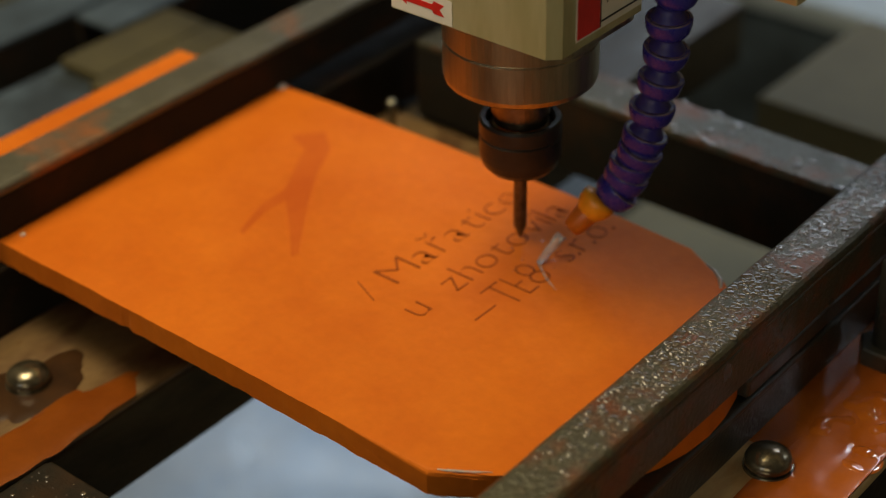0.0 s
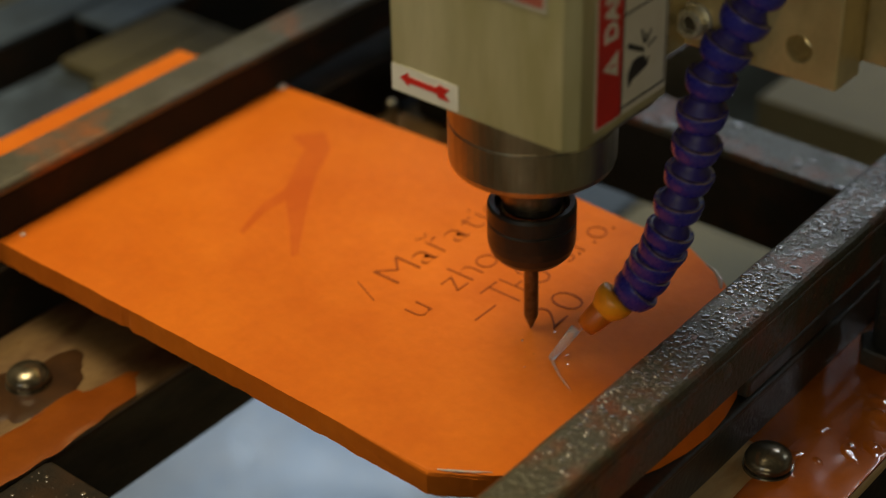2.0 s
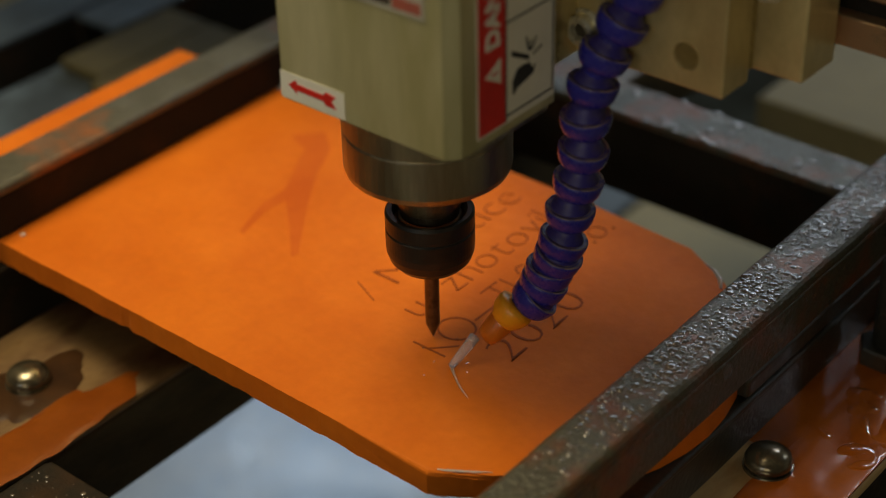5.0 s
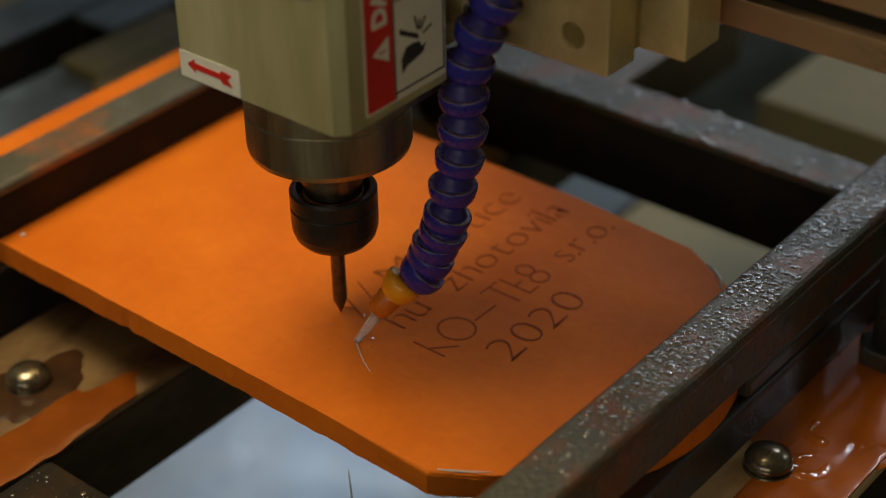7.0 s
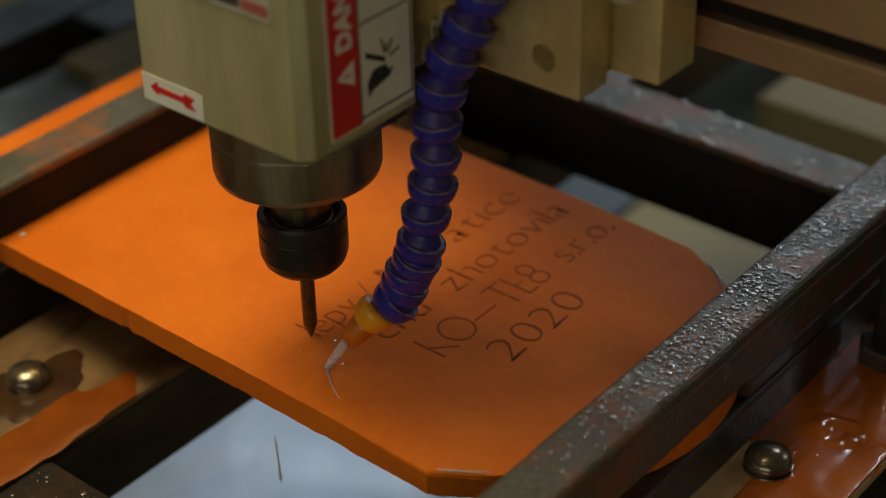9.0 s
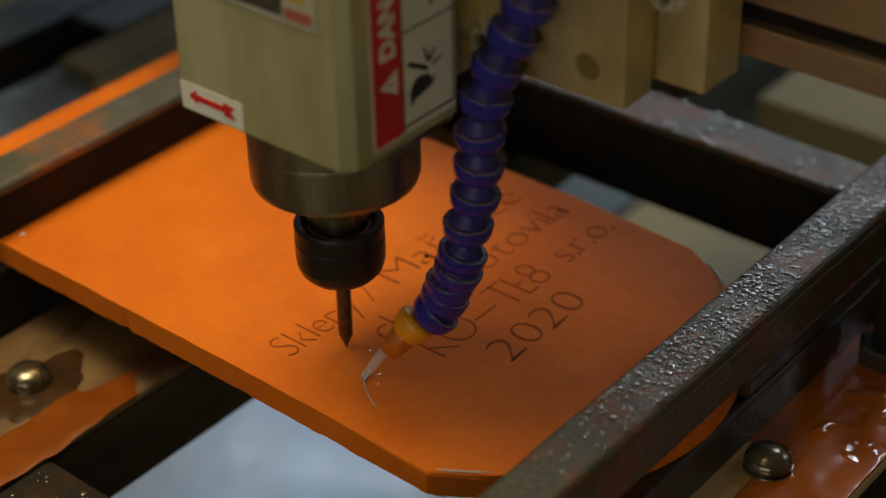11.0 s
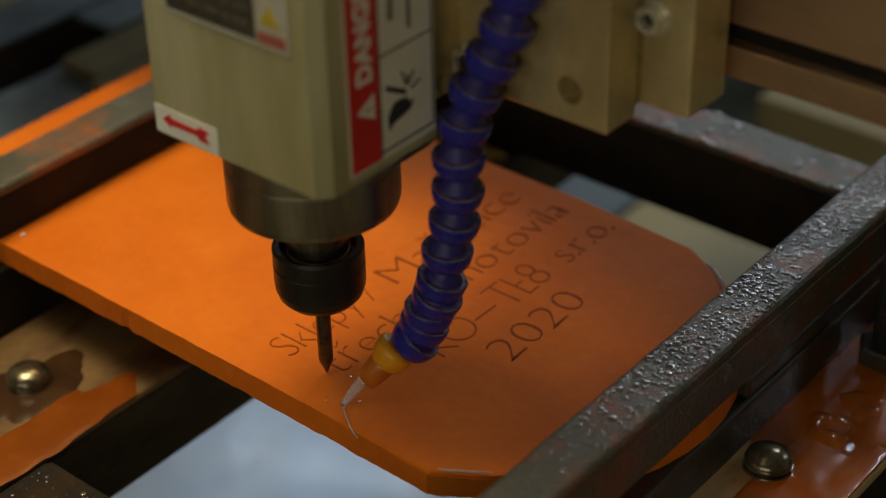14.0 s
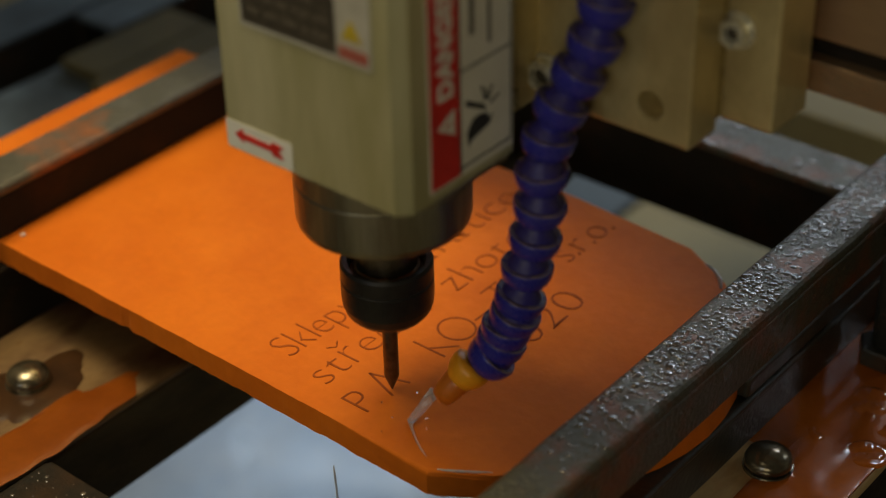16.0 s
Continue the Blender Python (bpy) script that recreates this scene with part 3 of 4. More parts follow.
def build_spindle():
    c, x0, x1, y0, y1 = 0.0045, -0.0295, 0.0518, -0.0467, 0.0150
    outline = [(x0 + 0.0008, y0), (x1 - c, y0), (x1, y0 + c), (x1, y1 - c), (x1 - c, y1), (x0 + c, y1), (x0, y1 - c), (x0, y0 + 0.0008)]
    body = part("body", prism(outline, 0.1222, 0.520), ALU_BODY, head, "satin aluminium motor housing")
    part("front_collar", lathe([(0.0, 0.0815), (0.0305, 0.0815), (0.0322, 0.0828), (0.0328, 0.085), (0.0328, 0.1005), (0.0322, 0.1012), (0.0328, 0.1018), (0.0335, 0.1222), (0.0, 0.1222)], n=64), TURNED, head, "turned steel spindle nose")
    part("nose_flange", block((-0.010, -0.030, 0.1100), (0.0440, 0.0240, 0.1222), 0.009, 4), TURNED, head)
    part("shaft", lathe([(0.0, 0.052), (0.0126, 0.052), (0.0126, 0.060), (0.0118, 0.0606), (0.0118, 0.0640), (0.0126, 0.0646), (0.0126, 0.0820), (0.0, 0.0820)], n=40), SHAFT, head, smooth=False)
    part("collet_nut", lathe([(0.0, 0.0365), (0.0105, 0.0365), (0.0140, 0.0376), (0.0165, 0.0405), (0.0176, 0.0440), (0.0178, 0.0470), (0.0178, 0.0540), (0.0172, 0.0546), (0.0178, 0.0552), (0.0178, 0.0612), (0.0170, 0.0624), (0.0150, 0.0622), (0.0142, 0.0580), (0.0, 0.0580)], n=64), NUT, head, "black collet nut", smooth=False)
    part("cutter", lathe([(0.0, 0.0002), (0.0004, 0.0004), (0.0028, 0.0065), (0.0030, 0.0075), (0.0030, 0.0370), (0.0, 0.0370)], n=24), CARBIDE, head, "slim carbide engraving bit")
    # rotation-arrow sticker
    st = part("arrow_sticker", rect(0.0312, 0.0108), STICKER, body, "white sticker with a red arrow", at=on_face_y(-0.0292, 0.1227, 0.0001))
    arrow = [(0.0040, 0.0060), (0.0082, 0.0090), (0.0080, 0.0073), (0.0212, 0.0070), (0.0222, 0.0086), (0.0274, 0.0078), (0.0250, 0.0056), (0.0274, 0.0030), (0.0222, 0.0032), (0.0212, 0.0046), (0.0080, 0.0047), (0.0082, 0.0032)]
    part("arrow", prism(arrow, 0.00015, 0.0003), RED, body, at=on_face_y(-0.0292, 0.1227, 0.0001))
    # rating plate
    part("rating_plate", rect(0.0580, 0.060, 0.0003), PLATE_EDGE, body, "rating plate with worn dark print", at=on_face_y(-0.0175, 0.1728, 0.0001))
    part("dark_field", rect(0.0420, 0.055, 0.0004, 0.0012, 0.0018), PLATE_DARK, body, at=on_face_y(-0.0175, 0.1728, 0.0001))
    part("red_bar", rect(0.0125, 0.0042, 0.0004, 0.0442, 0.0016), FADED_RED, body, at=on_face_y(-0.0175, 0.1728, 0.0001))
    part("warning_triangle", prism([(0.0455, 0.0085), (0.0545, 0.0085), (0.0500, 0.0160)], 0.0003, 0.00045), YELLOW_PRINT, body, at=on_face_y(-0.0175, 0.1728, 0.0001))
    bm = bmesh.new()
    rnd = random.Random(5)
    for k in range(9):
        x = 0.004
        while x < 0.036:
            w = rnd.uniform(0.002, 0.007)
            block((x, 0.006 + k * 0.0055, 0.0004), (min(x + w, 0.040), 0.0078 + k * 0.0055, 0.00048), bm=bm)
            x += w + rnd.uniform(0.001, 0.003)
    part("faded_print", bm, material("grey_print", (0.12, 0.10, 0.07), 0.5, other=(0.07, 0.06, 0.045), scale=400), body, at=on_face_y(-0.0175, 0.1728, 0.0001))
    # danger label
    lm = on_face_x(-0.0340, 0.1256, 0.0001)
    part("danger_label", rect(0.0440, 0.100), STICKER, body, "white warning label with a red band", at=lm)
    part("red_band", rect(0.0145, 0.0985, 0.0003, 0.0008, 0.0008), RED, body, at=lm)
    part("black_border", prism([(0.0156, 0.0008), (0.0162, 0.0008), (0.0162, 0.0990), (0.0156, 0.0990)], 0.00015, 0.0003), BLACK, body, at=lm)
    for nm, q in (("frame_line", (0.0156, 0.0026, 0.0432, 0.0034)), ("frame_line", (0.0426, 0.0026, 0.0432, 0.0990)), ("frame_line", (0.0156, 0.0385, 0.0432, 0.0392))):
        part(nm, block((q[0], q[1], 0.0001), (q[2], q[3], 0.00028)), BLACK, body, at=lm)
    part("warning_triangle", prism([(0.0128, 0.0175), (0.0128, 0.0275), (0.0040, 0.0225)], 0.0003, 0.00045), STICKER, body, at=lm)
    part("triangle_mark", block((0.0075, 0.0222, 0.00045), (0.0112, 0.0228, 0.0006)), RED, body, at=lm)
    part("danger_word", text_mesh("DANGER", 0.0102, 0.0004, 0.0003, Matrix.Translation((0.0118, 0.0320, 0.0004)) @ pose(0, 0, 0, 0, 0, 90)), STICKER, body, "white capital lettering", at=lm)
    # pictogram of plain dark shapes
    part("pictogram", prism([(0.0200, 0.0094), (0.0222, 0.0115), (0.0272, 0.0127), (0.0314, 0.0138), (0.0330, 0.0172), (0.0308, 0.0160), (0.0296, 0.0186), (0.0258, 0.0194), (0.0222, 0.0190), (0.0194, 0.0148)], 0.00015, 0.0003), BLACK, body, at=lm)
    part("pictogram_bar", prism([(0.0188, 0.0252), (0.0289, 0.0198), (0.0290, 0.0217), (0.0190, 0.0273)], 0.00015, 0.0003), BLACK, body, at=lm)
    for xa, ya, xb, yb in ((0.0316, 0.0212, 0.0362, 0.0228), (0.0289, 0.0236, 0.0272, 0.0292), (0.0305, 0.0232, 0.0330, 0.0272), (0.0297, 0.0240, 0.0300, 0.0270)):
        part("pictogram_dash", stroke([(xa, ya), (xb, yb)], 0.0008), BLACK, body, at=lm @ Matrix.Translation((0, 0, 0.0003)))
    for k in range(2):
        part("print_line", rect(0.0026 - 0.0008 * k, 0.030 - 0.006 * k, 0.0003, 0.0210 + 0.0095 * k, 0.0500 - 0.0060 * k), material("soft_print", (0.16, 0.15, 0.13), 0.5), body, at=lm)
    # carriage plate behind the housing
    plate = part("carriage_plate", block((-0.050, 0.0350, 0.1300), (0.1068, 0.0525, 0.560), 0.0008), ALU, head, "milled aluminium carriage plate")
    part("spacer", block((-0.020, 0.0148, 0.130), (0.044, 0.0352, 0.560)), ALU, head)
    part("guide_block", block((0.050, 0.0560, 0.1335), (0.1260, 0.0790, 0.560), 0.0008), ALU, head, "milled aluminium guide block")
    part("seal", block((0.070, 0.0526, 0.1340), (0.1062, 0.0562, 0.560), 0.0004), BRUSH_BRASS, head)
    for x, z, d in ((0.0480, 0.1411, 0.0350), (0.0480, 0.240, 0.0350)):
        screw(x, d, z, plate, 0.0060)
    screw(0.1105, 0.0560, 0.1680, plate, 0.0052)
    hole = lathe([(0.0, -0.001), (0.0058, -0.001), (0.0050, 0.0012), (0.0048, 0.0120), (0.0, 0.0150)], Matrix.Translation((0.0910, 0.0350, 0.1423)) @ pose(0, 0, 0, -90, 0, 0), 28)
    cut_away(plate, hole)


def cut_away(ob, bm):
    """Takes the solid bm out of the mesh of ob for good."""
    tool = new("tool", mesh_of("tool", bm, ALU))
    mod = ob.modifiers.new("bore", "BOOLEAN")
    mod.operation, mod.object, mod.solver = "DIFFERENCE", tool, "EXACT"
    bpy.context.view_layer.update()
    me = bpy.data.meshes.new_from_object(ob.evaluated_get(bpy.context.evaluated_depsgraph_get()))
    ob.modifiers.clear()
    ob.data = me
    bpy.data.objects.remove(tool)


def screw(x, y, z, parent, r=0.0068):
    m = Matrix.Translation((x, y, z)) @ pose(0, 0, 0, 90, 0, 0)
    part("screw_washer", lathe([(0.0, 0.0), (r * 1.25, 0.0), (r * 1.28, 0.0004), (r * 1.22, 0.0010), (0.0, 0.0010)], m, 32), BRIGHT, parent)
    bm = lathe([(0.0, 0.0010), (r, 0.0010), (r, 0.0046), (r - 0.0008, 0.0056), (r * 0.62, 0.0056), (r * 0.56, 0.0050), (r * 0.54, 0.0028), (0.0, 0.0026)], m, 32)
    part("screw", bm, BRIGHT, parent, "bright steel socket screw")
    # solid dark hex stands in for the shade inside the socket
    part("socket_shade", lathe([(0.0, 0.0026), (r * 0.50, 0.0026), (r * 0.50, 0.0034), (0.0, 0.0034)], m, 6), PLATE_DARK, parent)


build_spindle()

HOSE = [
    (0.0377, 0.0022, 0.0247), (0.0424, 0.0056, 0.0270), (0.0463, 0.0085, 0.0330), (0.0490, 0.0102, 0.0410), (0.0508, 0.0112, 0.0490),
    (0.0530, 0.0125, 0.0568), (0.0552, 0.0139, 0.0658), (0.0579, 0.0151, 0.0846), (0.0601, 0.0159, 0.1039), (0.0616, 0.0162, 0.1244),
    (0.0639, 0.0176, 0.1339), (0.0670, 0.0197, 0.1432), (0.0704, 0.0221, 0.1514), (0.0737, 0.0243, 0.1589), (0.0763, 0.0260, 0.1684),
    (0.0783, 0.0267, 0.1849), (0.0800, 0.0270, 0.2100), (0.0800, 0.0270, 0.2500)]
HOSE = [(x - 0.0038, y + 0.0030, z) for x, y, z in HOSE]


def build_hose():
    hose = part("hose_core", tube(HOSE, [0.0050] * len(HOSE), 12), PURPLE, head, "purple ball-jointed plastic coolant hose", smooth=True)
    path, total = [0.0], 0.0
    for a, b in zip(HOSE, HOSE[1:]):
        total += (Vector(b) - Vector(a)).length
        path.append(total)

    def place(d):
        for k in range(len(path) - 1):
            if d <= path[k + 1] or k == len(path) - 2:
                f = (d - path[k]) / (path[k + 1] - path[k])
                return Vector(HOSE[k]).lerp(Vector(HOSE[k + 1]), f)

    prof = [(0.0050, -0.0002), (0.0064, 0.0003), (0.0078, 0.0014), (0.0088, 0.0028), (0.0094, 0.0046), (0.0097, 0.0066), (0.0098, 0.0080), (0.0098, 0.0084)]
    cup = mesh_of("segment", lathe(prof + [(0.0096, 0.0088), (0.0090, 0.0089)], n=32), PURPLE, True)
    rim = mesh_of("rim", lathe([(0.0097, 0.0085), (0.0095, 0.0091), (0.0090, 0.0092), (0.0082, 0.0088), (0.0078, 0.0090)], n=32), DUST, True)
    ball = mesh_of("ball", lathe([(0.0078, 0.0086), (0.0074, 0.0096), (0.0066, 0.0108), (0.0058, 0.0120), (0.0053, 0.0132), (0.0051, 0.0142)], n=28), DUSTY_PURPLE, True)
    d, k = 0.0040, 0
    rnd = random.Random(9)
    while d < total - 0.012:
        a, b = place(d), place(min(d + 0.010, total))
        tilt = pose(0, 0, 0, rnd.uniform(-5, 5), rnd.uniform(-5, 5), 0)
        for me, nm in ((cup, "hose_segment"), (rim, "dusty_rim"), (ball, "ball_joint")):
            ob = new(nm, me)
            ob.parent = hose
            ob.matrix_basis = along(a, b) @ tilt
        d += 0.0074 if k < 4 else 0.0138
        k += 1
    # nozzle
    a, b = Vector(HOSE[0]), Vector(NOZZLE_TIP)
    part("nozzle_socket", lathe([(0.0050, -0.003), (0.0080, -0.0022), (0.0083, 0.0000), (0.0078, 0.0030), (0.0062, 0.0056), (0.0048, 0.0080), (0.0, 0.0080)], along(a, b), 28), YELLOW, hose, "yellow plastic nozzle socket", smooth=True)
    part("nozzle", lathe([(0.0054, 0.0048), (0.0056, 0.0075), (0.0050, 0.0130), (0.0042, 0.0165), (0.0028, 0.0166), (0.0, 0.0150)], along(a, b), 28), ORANGE, hose, "orange plastic nozzle tip", smooth=True)

    return hose


NOZZLE_TIP = (0.0190, -0.0121, 0.0)
hose = build_hose()

# ---- water from the nozzle, running with the head ----
jet = empty("water_jet")
tagged(jet, "clear water jet from the coolant nozzle", "water")
part("stream", tube([(0.0246, -0.0030, 0.0125), (0.0222, -0.0070, 0.0068), (0.0192, -0.0118, 0.0003)], [0.0023, 0.0021, 0.0015], 12), JET, jet, smooth=True)
part("runlet", tube([(0.0192, -0.0118, 0.0003), (0.0232, -0.0150, 0.0003), (0.0280, -0.0185, 0.0002), (0.0325, -0.0212, 0.0001), (0.0370, -0.0232, -0.0001)], [0.0009, 0.0006, 0.00045, 0.0004, 0.0002], 8), JET, jet, smooth=True)

rnd = random.Random(31)
for k in range(8):
    a, d = rnd.uniform(0, 2 * math.pi), rnd.uniform(0.006, 0.022)
    x, y, r = 0.0150 + d * math.cos(a), -0.0060 + d * math.sin(a), rnd.uniform(0.0003, 0.0006)
    part("splash_drop", lathe([(0.0, 0.0), (r, 0.0), (r * 1.05, r * 0.4), (r * 0.8, r * 0.8), (0.0, r)], pose(x, y, 0.0001), 12), WATER, jet, smooth=True)


def build_drip(x, t, z):
    """A thread of water that falls from the tile's lower edge at t seconds."""
    d = tagged(part("water_drip", tube([(-0.0006, 0, 0.0110), (-0.0002, 0, 0.0050), (0.0002, 0, -0.0010), (0.0004, 0, -0.0070), (0.0005, 0, -0.0095), (0.0005, 0, -0.0110)], [0.0003, 0.00045, 0.0004, 0.0005, 0.0008, 0.0003], 8), WHITE_WATER, smooth=True), "thin water drip falling from the tile edge", "water", "drips")
    drips.append((d, x, t, z))


drips = []
for x, t, z in ((0.2116, 7.0, -0.028), (0.1714, 9.0, -0.032), (0.1750, 11.4, -0.027), (0.1864, 12.5, -0.026), (0.1440, 14.5, -0.040),
                (0.1727, 14.5, -0.032), (0.0396, 14.5, -0.030), (0.2058, 15.0, -0.034), (0.2036, 16.0, -0.030), (0.1760, 13.0, -0.026), (0.2250, 13.0, -0.017), (0.0435, 13.0, -0.030), (0.0905, 13.0, -0.054)):
    build_drip(x, t, z)

# ---- gantry beam on which the head slides ----
gantry = empty("gantry_beam")
tagged(gantry, "ground steel gantry beam, brown reflection put into its colour, with a grooved guide rail", "gantry")
part("lower_rail", block((-0.70, 0.0900, 0.1342), (0.95, 0.150, 0.1462), 0.0005), RAIL, gantry)
# Groove shade is coloured black, in a shallow recess.
part("rail_groove", block((-0.70, 0.0960, 0.1462), (0.95, 0.150, 0.1550)), BLACK_STEEL, gantry)
part("upper_rail", block((-0.70, 0.0900, 0.1550), (0.95, 0.150, 0.1900), 0.0005), RAIL, gantry)
part("beam", block((-0.70, 0.1000, 0.1900), (0.95, 0.160, 0.400), 0.001), ALU, gantry)

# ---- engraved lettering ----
CUT_AT = {  # when the cutter reaches a place along each line: metres along the line, seconds
    0: ([0.015, 0.025, 0.031, 0.036, 0.042, 0.052, 0.062, 0.066], [10.8, 9.8, 9.1, 8.6, 8.2, 7.3, 6.5, -1]),
    1: ([0.013, 0.017, 0.024, 0.031, 0.038, 0.045, 0.055, 0.062, 0.067, 0.069], [14.3, 13.8, 13.2, 12.5, 11.9, 11.4, 6.4, 5.8, 5.4, -1]),
    2: ([0.010, 0.019, 0.026, 0.036, 0.044, 0.058, 0.070, 0.080, 0.084], [15.2, 15.3, 15.8, 16.3, 4.7, 4.5, 3.9, 3.5, -1]),
    3: ([0.070, 0.082, 0.098, 0.115], [3.3, 2.5, 2.0, 1.0]),
}
WRITING = (  # words, line, start and end along the line
    ("Sklepy", 0, 0.0165, 0.0610), ("/", 0, 0.0665, 0.0735), ("Ma\u0159atice", 0, 0.0825, 0.1712), ("st\u0159echu", 1, 0.0118, 0.0775), ("zhotovila", 1, 0.0935, 0.1762),
    ("P", 2, 0.0085, 0.0160), ("s.r.o.", 2, 0.1412, 0.1762), ("2020", 3, 0.0688, 0.1225))
BASELINE = (0.1634, 0.1872, 0.2118, 0.2354)
CAP, STROKE = 0.0164, 0.0010
cuts = []


def ring(cx, cy, rx, ry, n=28):
    pts = [(cx + rx * math.cos(2 * math.pi * k / n), cy + ry * math.sin(2 * math.pi * k / n)) for k in range(n)]
    return pts + pts[:1]


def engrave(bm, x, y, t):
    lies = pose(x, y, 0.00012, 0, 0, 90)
    # dark strip on the surface stands in for a shaded recess
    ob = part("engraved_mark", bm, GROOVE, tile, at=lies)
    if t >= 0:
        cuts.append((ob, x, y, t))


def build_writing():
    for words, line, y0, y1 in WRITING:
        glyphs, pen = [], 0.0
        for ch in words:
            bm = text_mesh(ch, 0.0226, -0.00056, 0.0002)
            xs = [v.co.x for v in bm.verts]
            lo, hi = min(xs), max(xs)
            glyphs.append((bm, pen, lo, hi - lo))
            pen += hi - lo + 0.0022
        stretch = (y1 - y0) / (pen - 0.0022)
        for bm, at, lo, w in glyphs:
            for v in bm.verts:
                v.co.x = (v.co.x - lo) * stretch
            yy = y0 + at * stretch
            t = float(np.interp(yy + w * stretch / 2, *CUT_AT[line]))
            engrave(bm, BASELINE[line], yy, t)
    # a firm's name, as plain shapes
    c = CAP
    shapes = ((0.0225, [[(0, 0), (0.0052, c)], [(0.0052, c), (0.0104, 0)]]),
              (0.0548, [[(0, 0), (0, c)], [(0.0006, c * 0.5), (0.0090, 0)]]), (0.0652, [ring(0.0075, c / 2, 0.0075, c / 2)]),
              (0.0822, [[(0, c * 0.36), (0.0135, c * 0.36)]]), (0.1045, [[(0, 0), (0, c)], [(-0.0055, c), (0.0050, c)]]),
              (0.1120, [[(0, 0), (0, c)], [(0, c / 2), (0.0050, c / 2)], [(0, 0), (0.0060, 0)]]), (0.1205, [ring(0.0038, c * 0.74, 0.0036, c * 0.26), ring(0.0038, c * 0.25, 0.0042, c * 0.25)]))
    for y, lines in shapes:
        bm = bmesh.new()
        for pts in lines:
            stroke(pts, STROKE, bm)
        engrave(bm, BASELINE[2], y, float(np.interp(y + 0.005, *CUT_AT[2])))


build_writing()


DRIP_Y = -0.0040


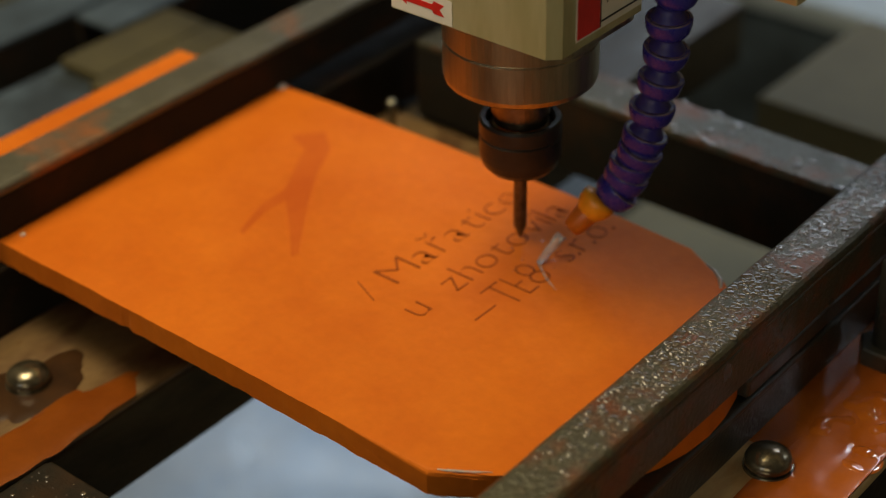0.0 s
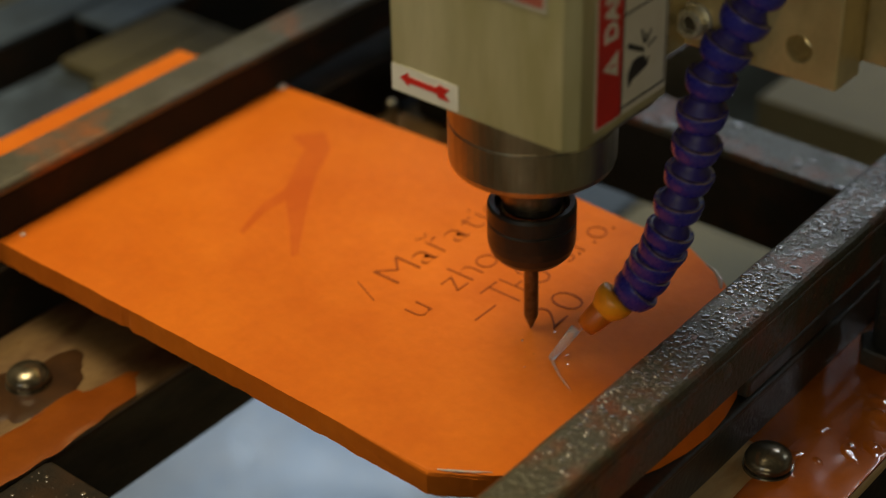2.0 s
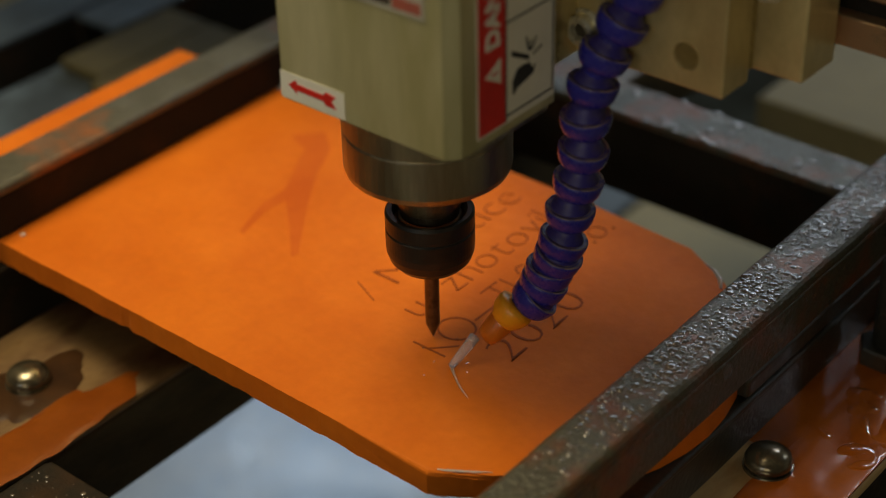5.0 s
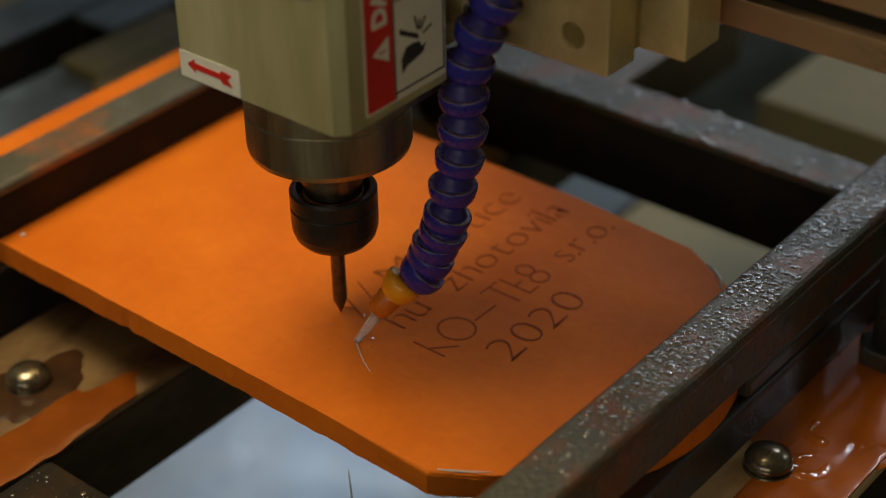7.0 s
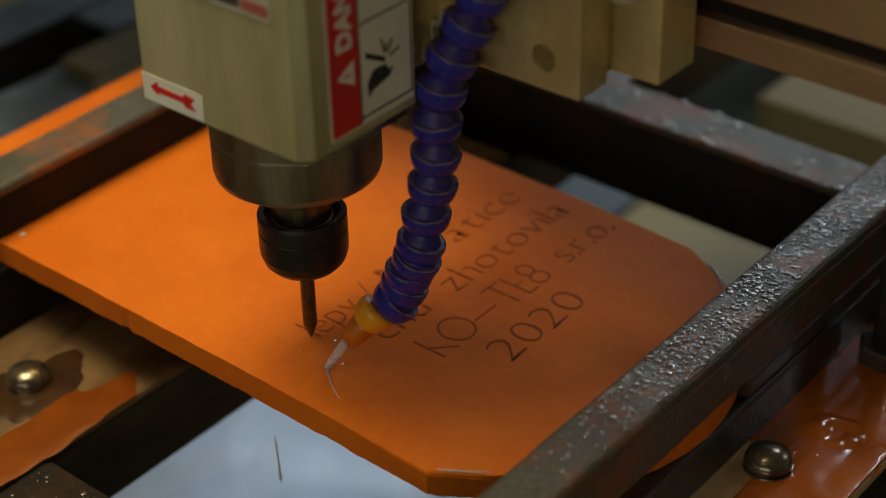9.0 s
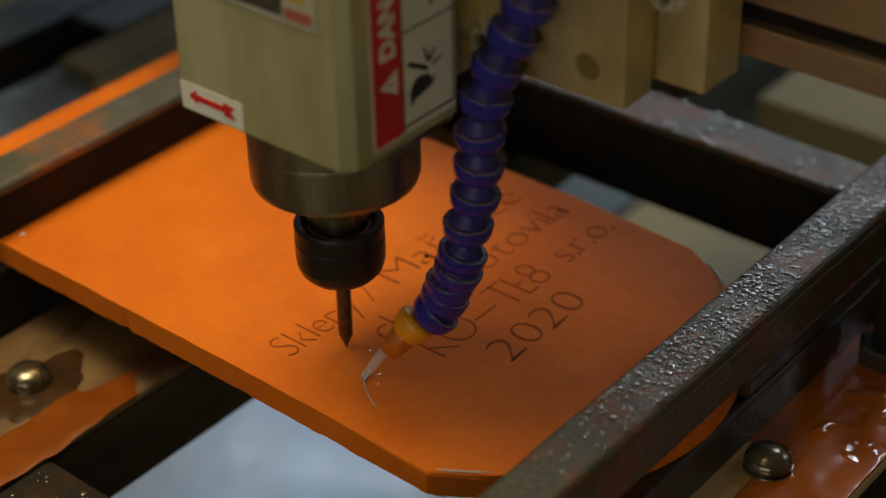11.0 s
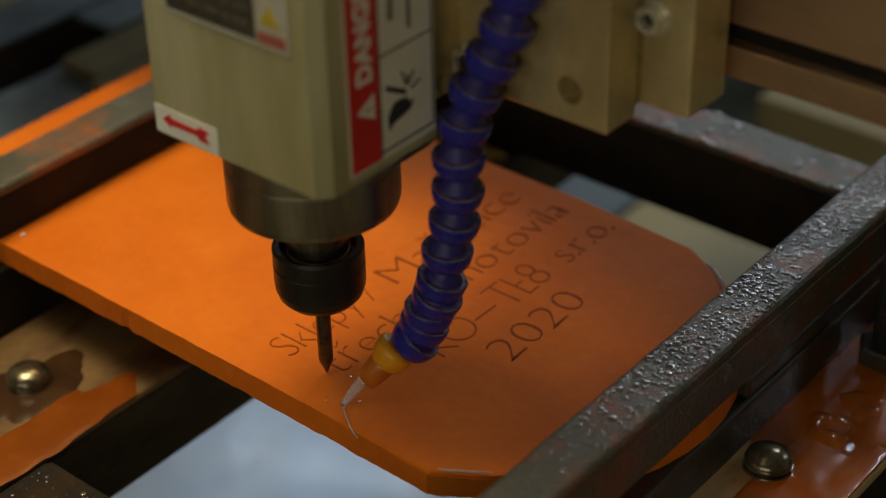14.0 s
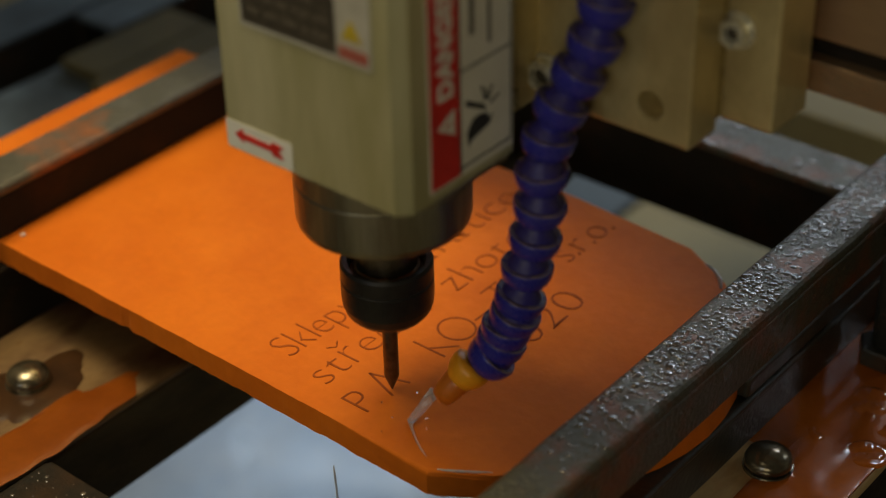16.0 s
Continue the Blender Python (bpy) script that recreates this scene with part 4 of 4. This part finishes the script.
def motions():
    """The head's run over the tile: seconds, x and y of the cutter's point."""
    rows = [
    (0.0, 0.1822, 0.1437), (0.1, 0.1808, 0.1407), (0.2, 0.1805, 0.1405), (0.3, 0.1855, 0.1443), (0.4, 0.1878, 0.1409), (0.5, 0.2231, 0.1205), 
    (0.6, 0.2218, 0.1125), (0.7, 0.2359, 0.1118), (0.8, 0.2297, 0.1038), (0.9, 0.2267, 0.1162), (1.0, 0.2348, 0.1144), (1.1, 0.2225, 0.0960), 
    (1.2, 0.2209, 0.0960), (1.3, 0.2326, 0.1004), (1.4, 0.2222, 0.0958), (1.5, 0.2221, 0.0991), (1.6, 0.2210, 0.0978), (1.7, 0.2233, 0.0951), 
    (1.8, 0.2312, 0.0972), (1.9, 0.2281, 0.0970), (2.0, 0.2276, 0.0917), (2.1, 0.2296, 0.0790), (2.2, 0.2210, 0.0812), (2.3, 0.2316, 0.0903), 
    (2.4, 0.2345, 0.0800), (2.5, 0.2215, 0.0728), (2.6, 0.2215, 0.0674), (2.7, 0.2343, 0.0672), (2.8, 0.2226, 0.0683), (2.9, 0.2201, 0.0695), 
    (3.0, 0.2269, 0.0753), (3.1, 0.2227, 0.0678), (3.2, 0.2282, 0.0720), (3.3, 0.2303, 0.0784), (3.4, 0.2087, 0.0668), (3.5, 0.1989, 0.0760), 
    (3.6, 0.2002, 0.0658), (3.7, 0.2115, 0.0745), (3.8, 0.2029, 0.0767), (3.9, 0.2064, 0.0689), (4.0, 0.2115, 0.0545), (4.1, 0.2038, 0.0545), 
    (4.2, 0.2117, 0.0626), (4.7, 0.2050, 0.0580), (5.2, 0.1950, 0.0655), (5.8, 0.1860, 0.0655), (6.3, 0.1865, 0.0592), (6.4, 0.1905, 0.0540), (6.5, 0.1742, 0.0599), (6.6, 0.1635, 0.0529), (6.7, 0.1561, 0.0577), 
    (6.8, 0.1601, 0.0526), (6.9, 0.1594, 0.0619), (7.0, 0.1577, 0.0520), (7.1, 0.1660, 0.0611), (7.2, 0.1640, 0.0516), (7.3, 0.1583, 0.0450), 
    (7.4, 0.1618, 0.0426), (7.5, 0.1623, 0.0396), (7.6, 0.1596, 0.0415), (7.7, 0.1620, 0.0416), (7.8, 0.1664, 0.0478), (7.9, 0.1600, 0.0412), 
    (8.0, 0.1629, 0.0480), (8.1, 0.1675, 0.0425), (8.2, 0.1652, 0.0386), (8.3, 0.1554, 0.0372), (8.4, 0.1530, 0.0365), (8.5, 0.1631, 0.0364), 
    (8.6, 0.1574, 0.0331), (8.7, 0.1597, 0.0316), (8.8, 0.1583, 0.0322), (8.9, 0.1643, 0.0324), (9.0, 0.1600, 0.0313), (9.1, 0.1668, 0.0343), 
    (9.2, 0.1508, 0.0287), (9.8, 0.1600, 0.0240), (10.4, 0.1610, 0.0185), (10.9, 0.1720, 0.0300), (11.3, 0.1841, 0.0466), (11.4, 0.1828, 0.0467), (11.5, 0.1824, 0.0378), (11.6, 0.1791, 0.0390), (11.7, 0.1830, 0.0485), 
    (11.8, 0.1835, 0.0371), (11.9, 0.1804, 0.0444), (12.0, 0.1855, 0.0338), (12.1, 0.1885, 0.0303), (12.2, 0.1753, 0.0361), (12.3, 0.1879, 0.0309), 
    (12.4, 0.1812, 0.0294), (12.5, 0.1867, 0.0320), (12.6, 0.1854, 0.0285), (12.7, 0.1757, 0.0354), (12.8, 0.1892, 0.0246), (12.9, 0.1783, 0.0246), 
    (13.0, 0.1872, 0.0256), (13.1, 0.1824, 0.0235), (13.2, 0.1858, 0.0272), (13.3, 0.1884, 0.0250), (13.4, 0.1797, 0.0246), (13.5, 0.1807, 0.0196), 
    (13.6, 0.1785, 0.0180), (13.7, 0.1816, 0.0187), (13.8, 0.1797, 0.0189), (13.9, 0.1822, 0.0182), (14.0, 0.1814, 0.0176), (14.1, 0.1841, 0.0140), 
    (14.2, 0.1822, 0.0157), (14.3, 0.1847, 0.0134), (14.4, 0.1825, 0.0154), (14.5, 0.1851, 0.0133), (14.6, 0.2033, 0.0166), (14.7, 0.2099, 0.0148), 
    (14.8, 0.2022, 0.0213), (14.9, 0.2092, 0.0158), (15.0, 0.2051, 0.0126), (15.1, 0.2053, 0.0162), (15.2, 0.2108, 0.0140), (15.3, 0.2048, 0.0124), 
    (15.4, 0.2069, 0.0249), (15.5, 0.2106, 0.0247), (15.6, 0.2079, 0.0338), (15.7, 0.2054, 0.0278), (15.8, 0.2117, 0.0236), (15.9, 0.2032, 0.0312), 
    (16.0, 0.2091, 0.0256),
    ]
    walk(head, [(t, pose(x, y, 0.0)) for t, x, y in rows])
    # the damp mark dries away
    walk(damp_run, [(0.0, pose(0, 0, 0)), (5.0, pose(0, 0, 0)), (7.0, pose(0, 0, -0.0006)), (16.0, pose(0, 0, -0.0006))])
    # the hose sways a little on its joints
    sway = ((0.0, -0.0014, 0.0073, 0.0), (0.5, -0.0006, 0.0066, 1.0), (0.8, -0.0002, 0.0052, 1.6), (1.5, -0.0002, 0.0048, 1.8), (2.0, -0.0002, 0.0038, 2.0), (3.0, 0.0018, 0.0032, 1.8),
            (3.3, 0.0014, 0.0026, 1.6), (3.5, -0.0004, 0.0004, 0.0), (4.0, 0.0026, 0.0028, 0.0), (4.2, 0.0026, 0.0028, 0.0), (6.3, -0.0014, 0.0008, 0.0), (7.0, -0.0031, -0.0003, 0.0), (9.0, -0.0009, -0.0011, 0.0), (12.5, 0.0005, -0.0014, 0.0),
            (14.5, 0.0004, -0.0025, 0.0), (16.0, 0.0024, -0.0010, 0.0))
    walk(hose, [(t, pose(x, y, 0.0, -0.64 * lean, 0.76 * lean, 0)) for t, x, y, lean in sway])
    walk(jet, [(t, pose(x, y, 0.0)) for t, x, y in rows])
    for d, x, t, z in drips:
        kept, low = pose(x, 0.12, -0.0350), pose(x, DRIP_Y, -0.50)
        path = [(0.0, kept), (t - 0.2, kept), (t - 0.1, pose(x, DRIP_Y, -0.0240)), (t, pose(x, DRIP_Y, z - 0.004))]
        walk(d, path + ([(t + 0.4, low), (16.0, low)] if t < 15.5 else []))
    for ob, x, y, z, phase in ripples:
        steps = [0.25 * k for k in range(65)]
        walk(ob, [(t, pose(x + 0.0020 * math.sin(7 * t + phase), y + 0.0030 * math.cos(5 * t + phase), z - 0.0007 + 0.0008 * math.sin(2.3 * t + phase), 0, 0, 40 * t / 0.25 + 25 * math.sin(11 * t))) for t in steps])
    walk(gantry, [(t, pose(0, y, 0.0)) for t, x, y in rows])
    # each dark strip for an engraved mark rises as the cutter passes over it
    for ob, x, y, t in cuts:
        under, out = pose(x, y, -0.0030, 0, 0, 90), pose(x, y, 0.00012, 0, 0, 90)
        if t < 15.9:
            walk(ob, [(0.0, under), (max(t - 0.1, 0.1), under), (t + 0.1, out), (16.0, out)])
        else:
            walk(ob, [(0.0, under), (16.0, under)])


motions()
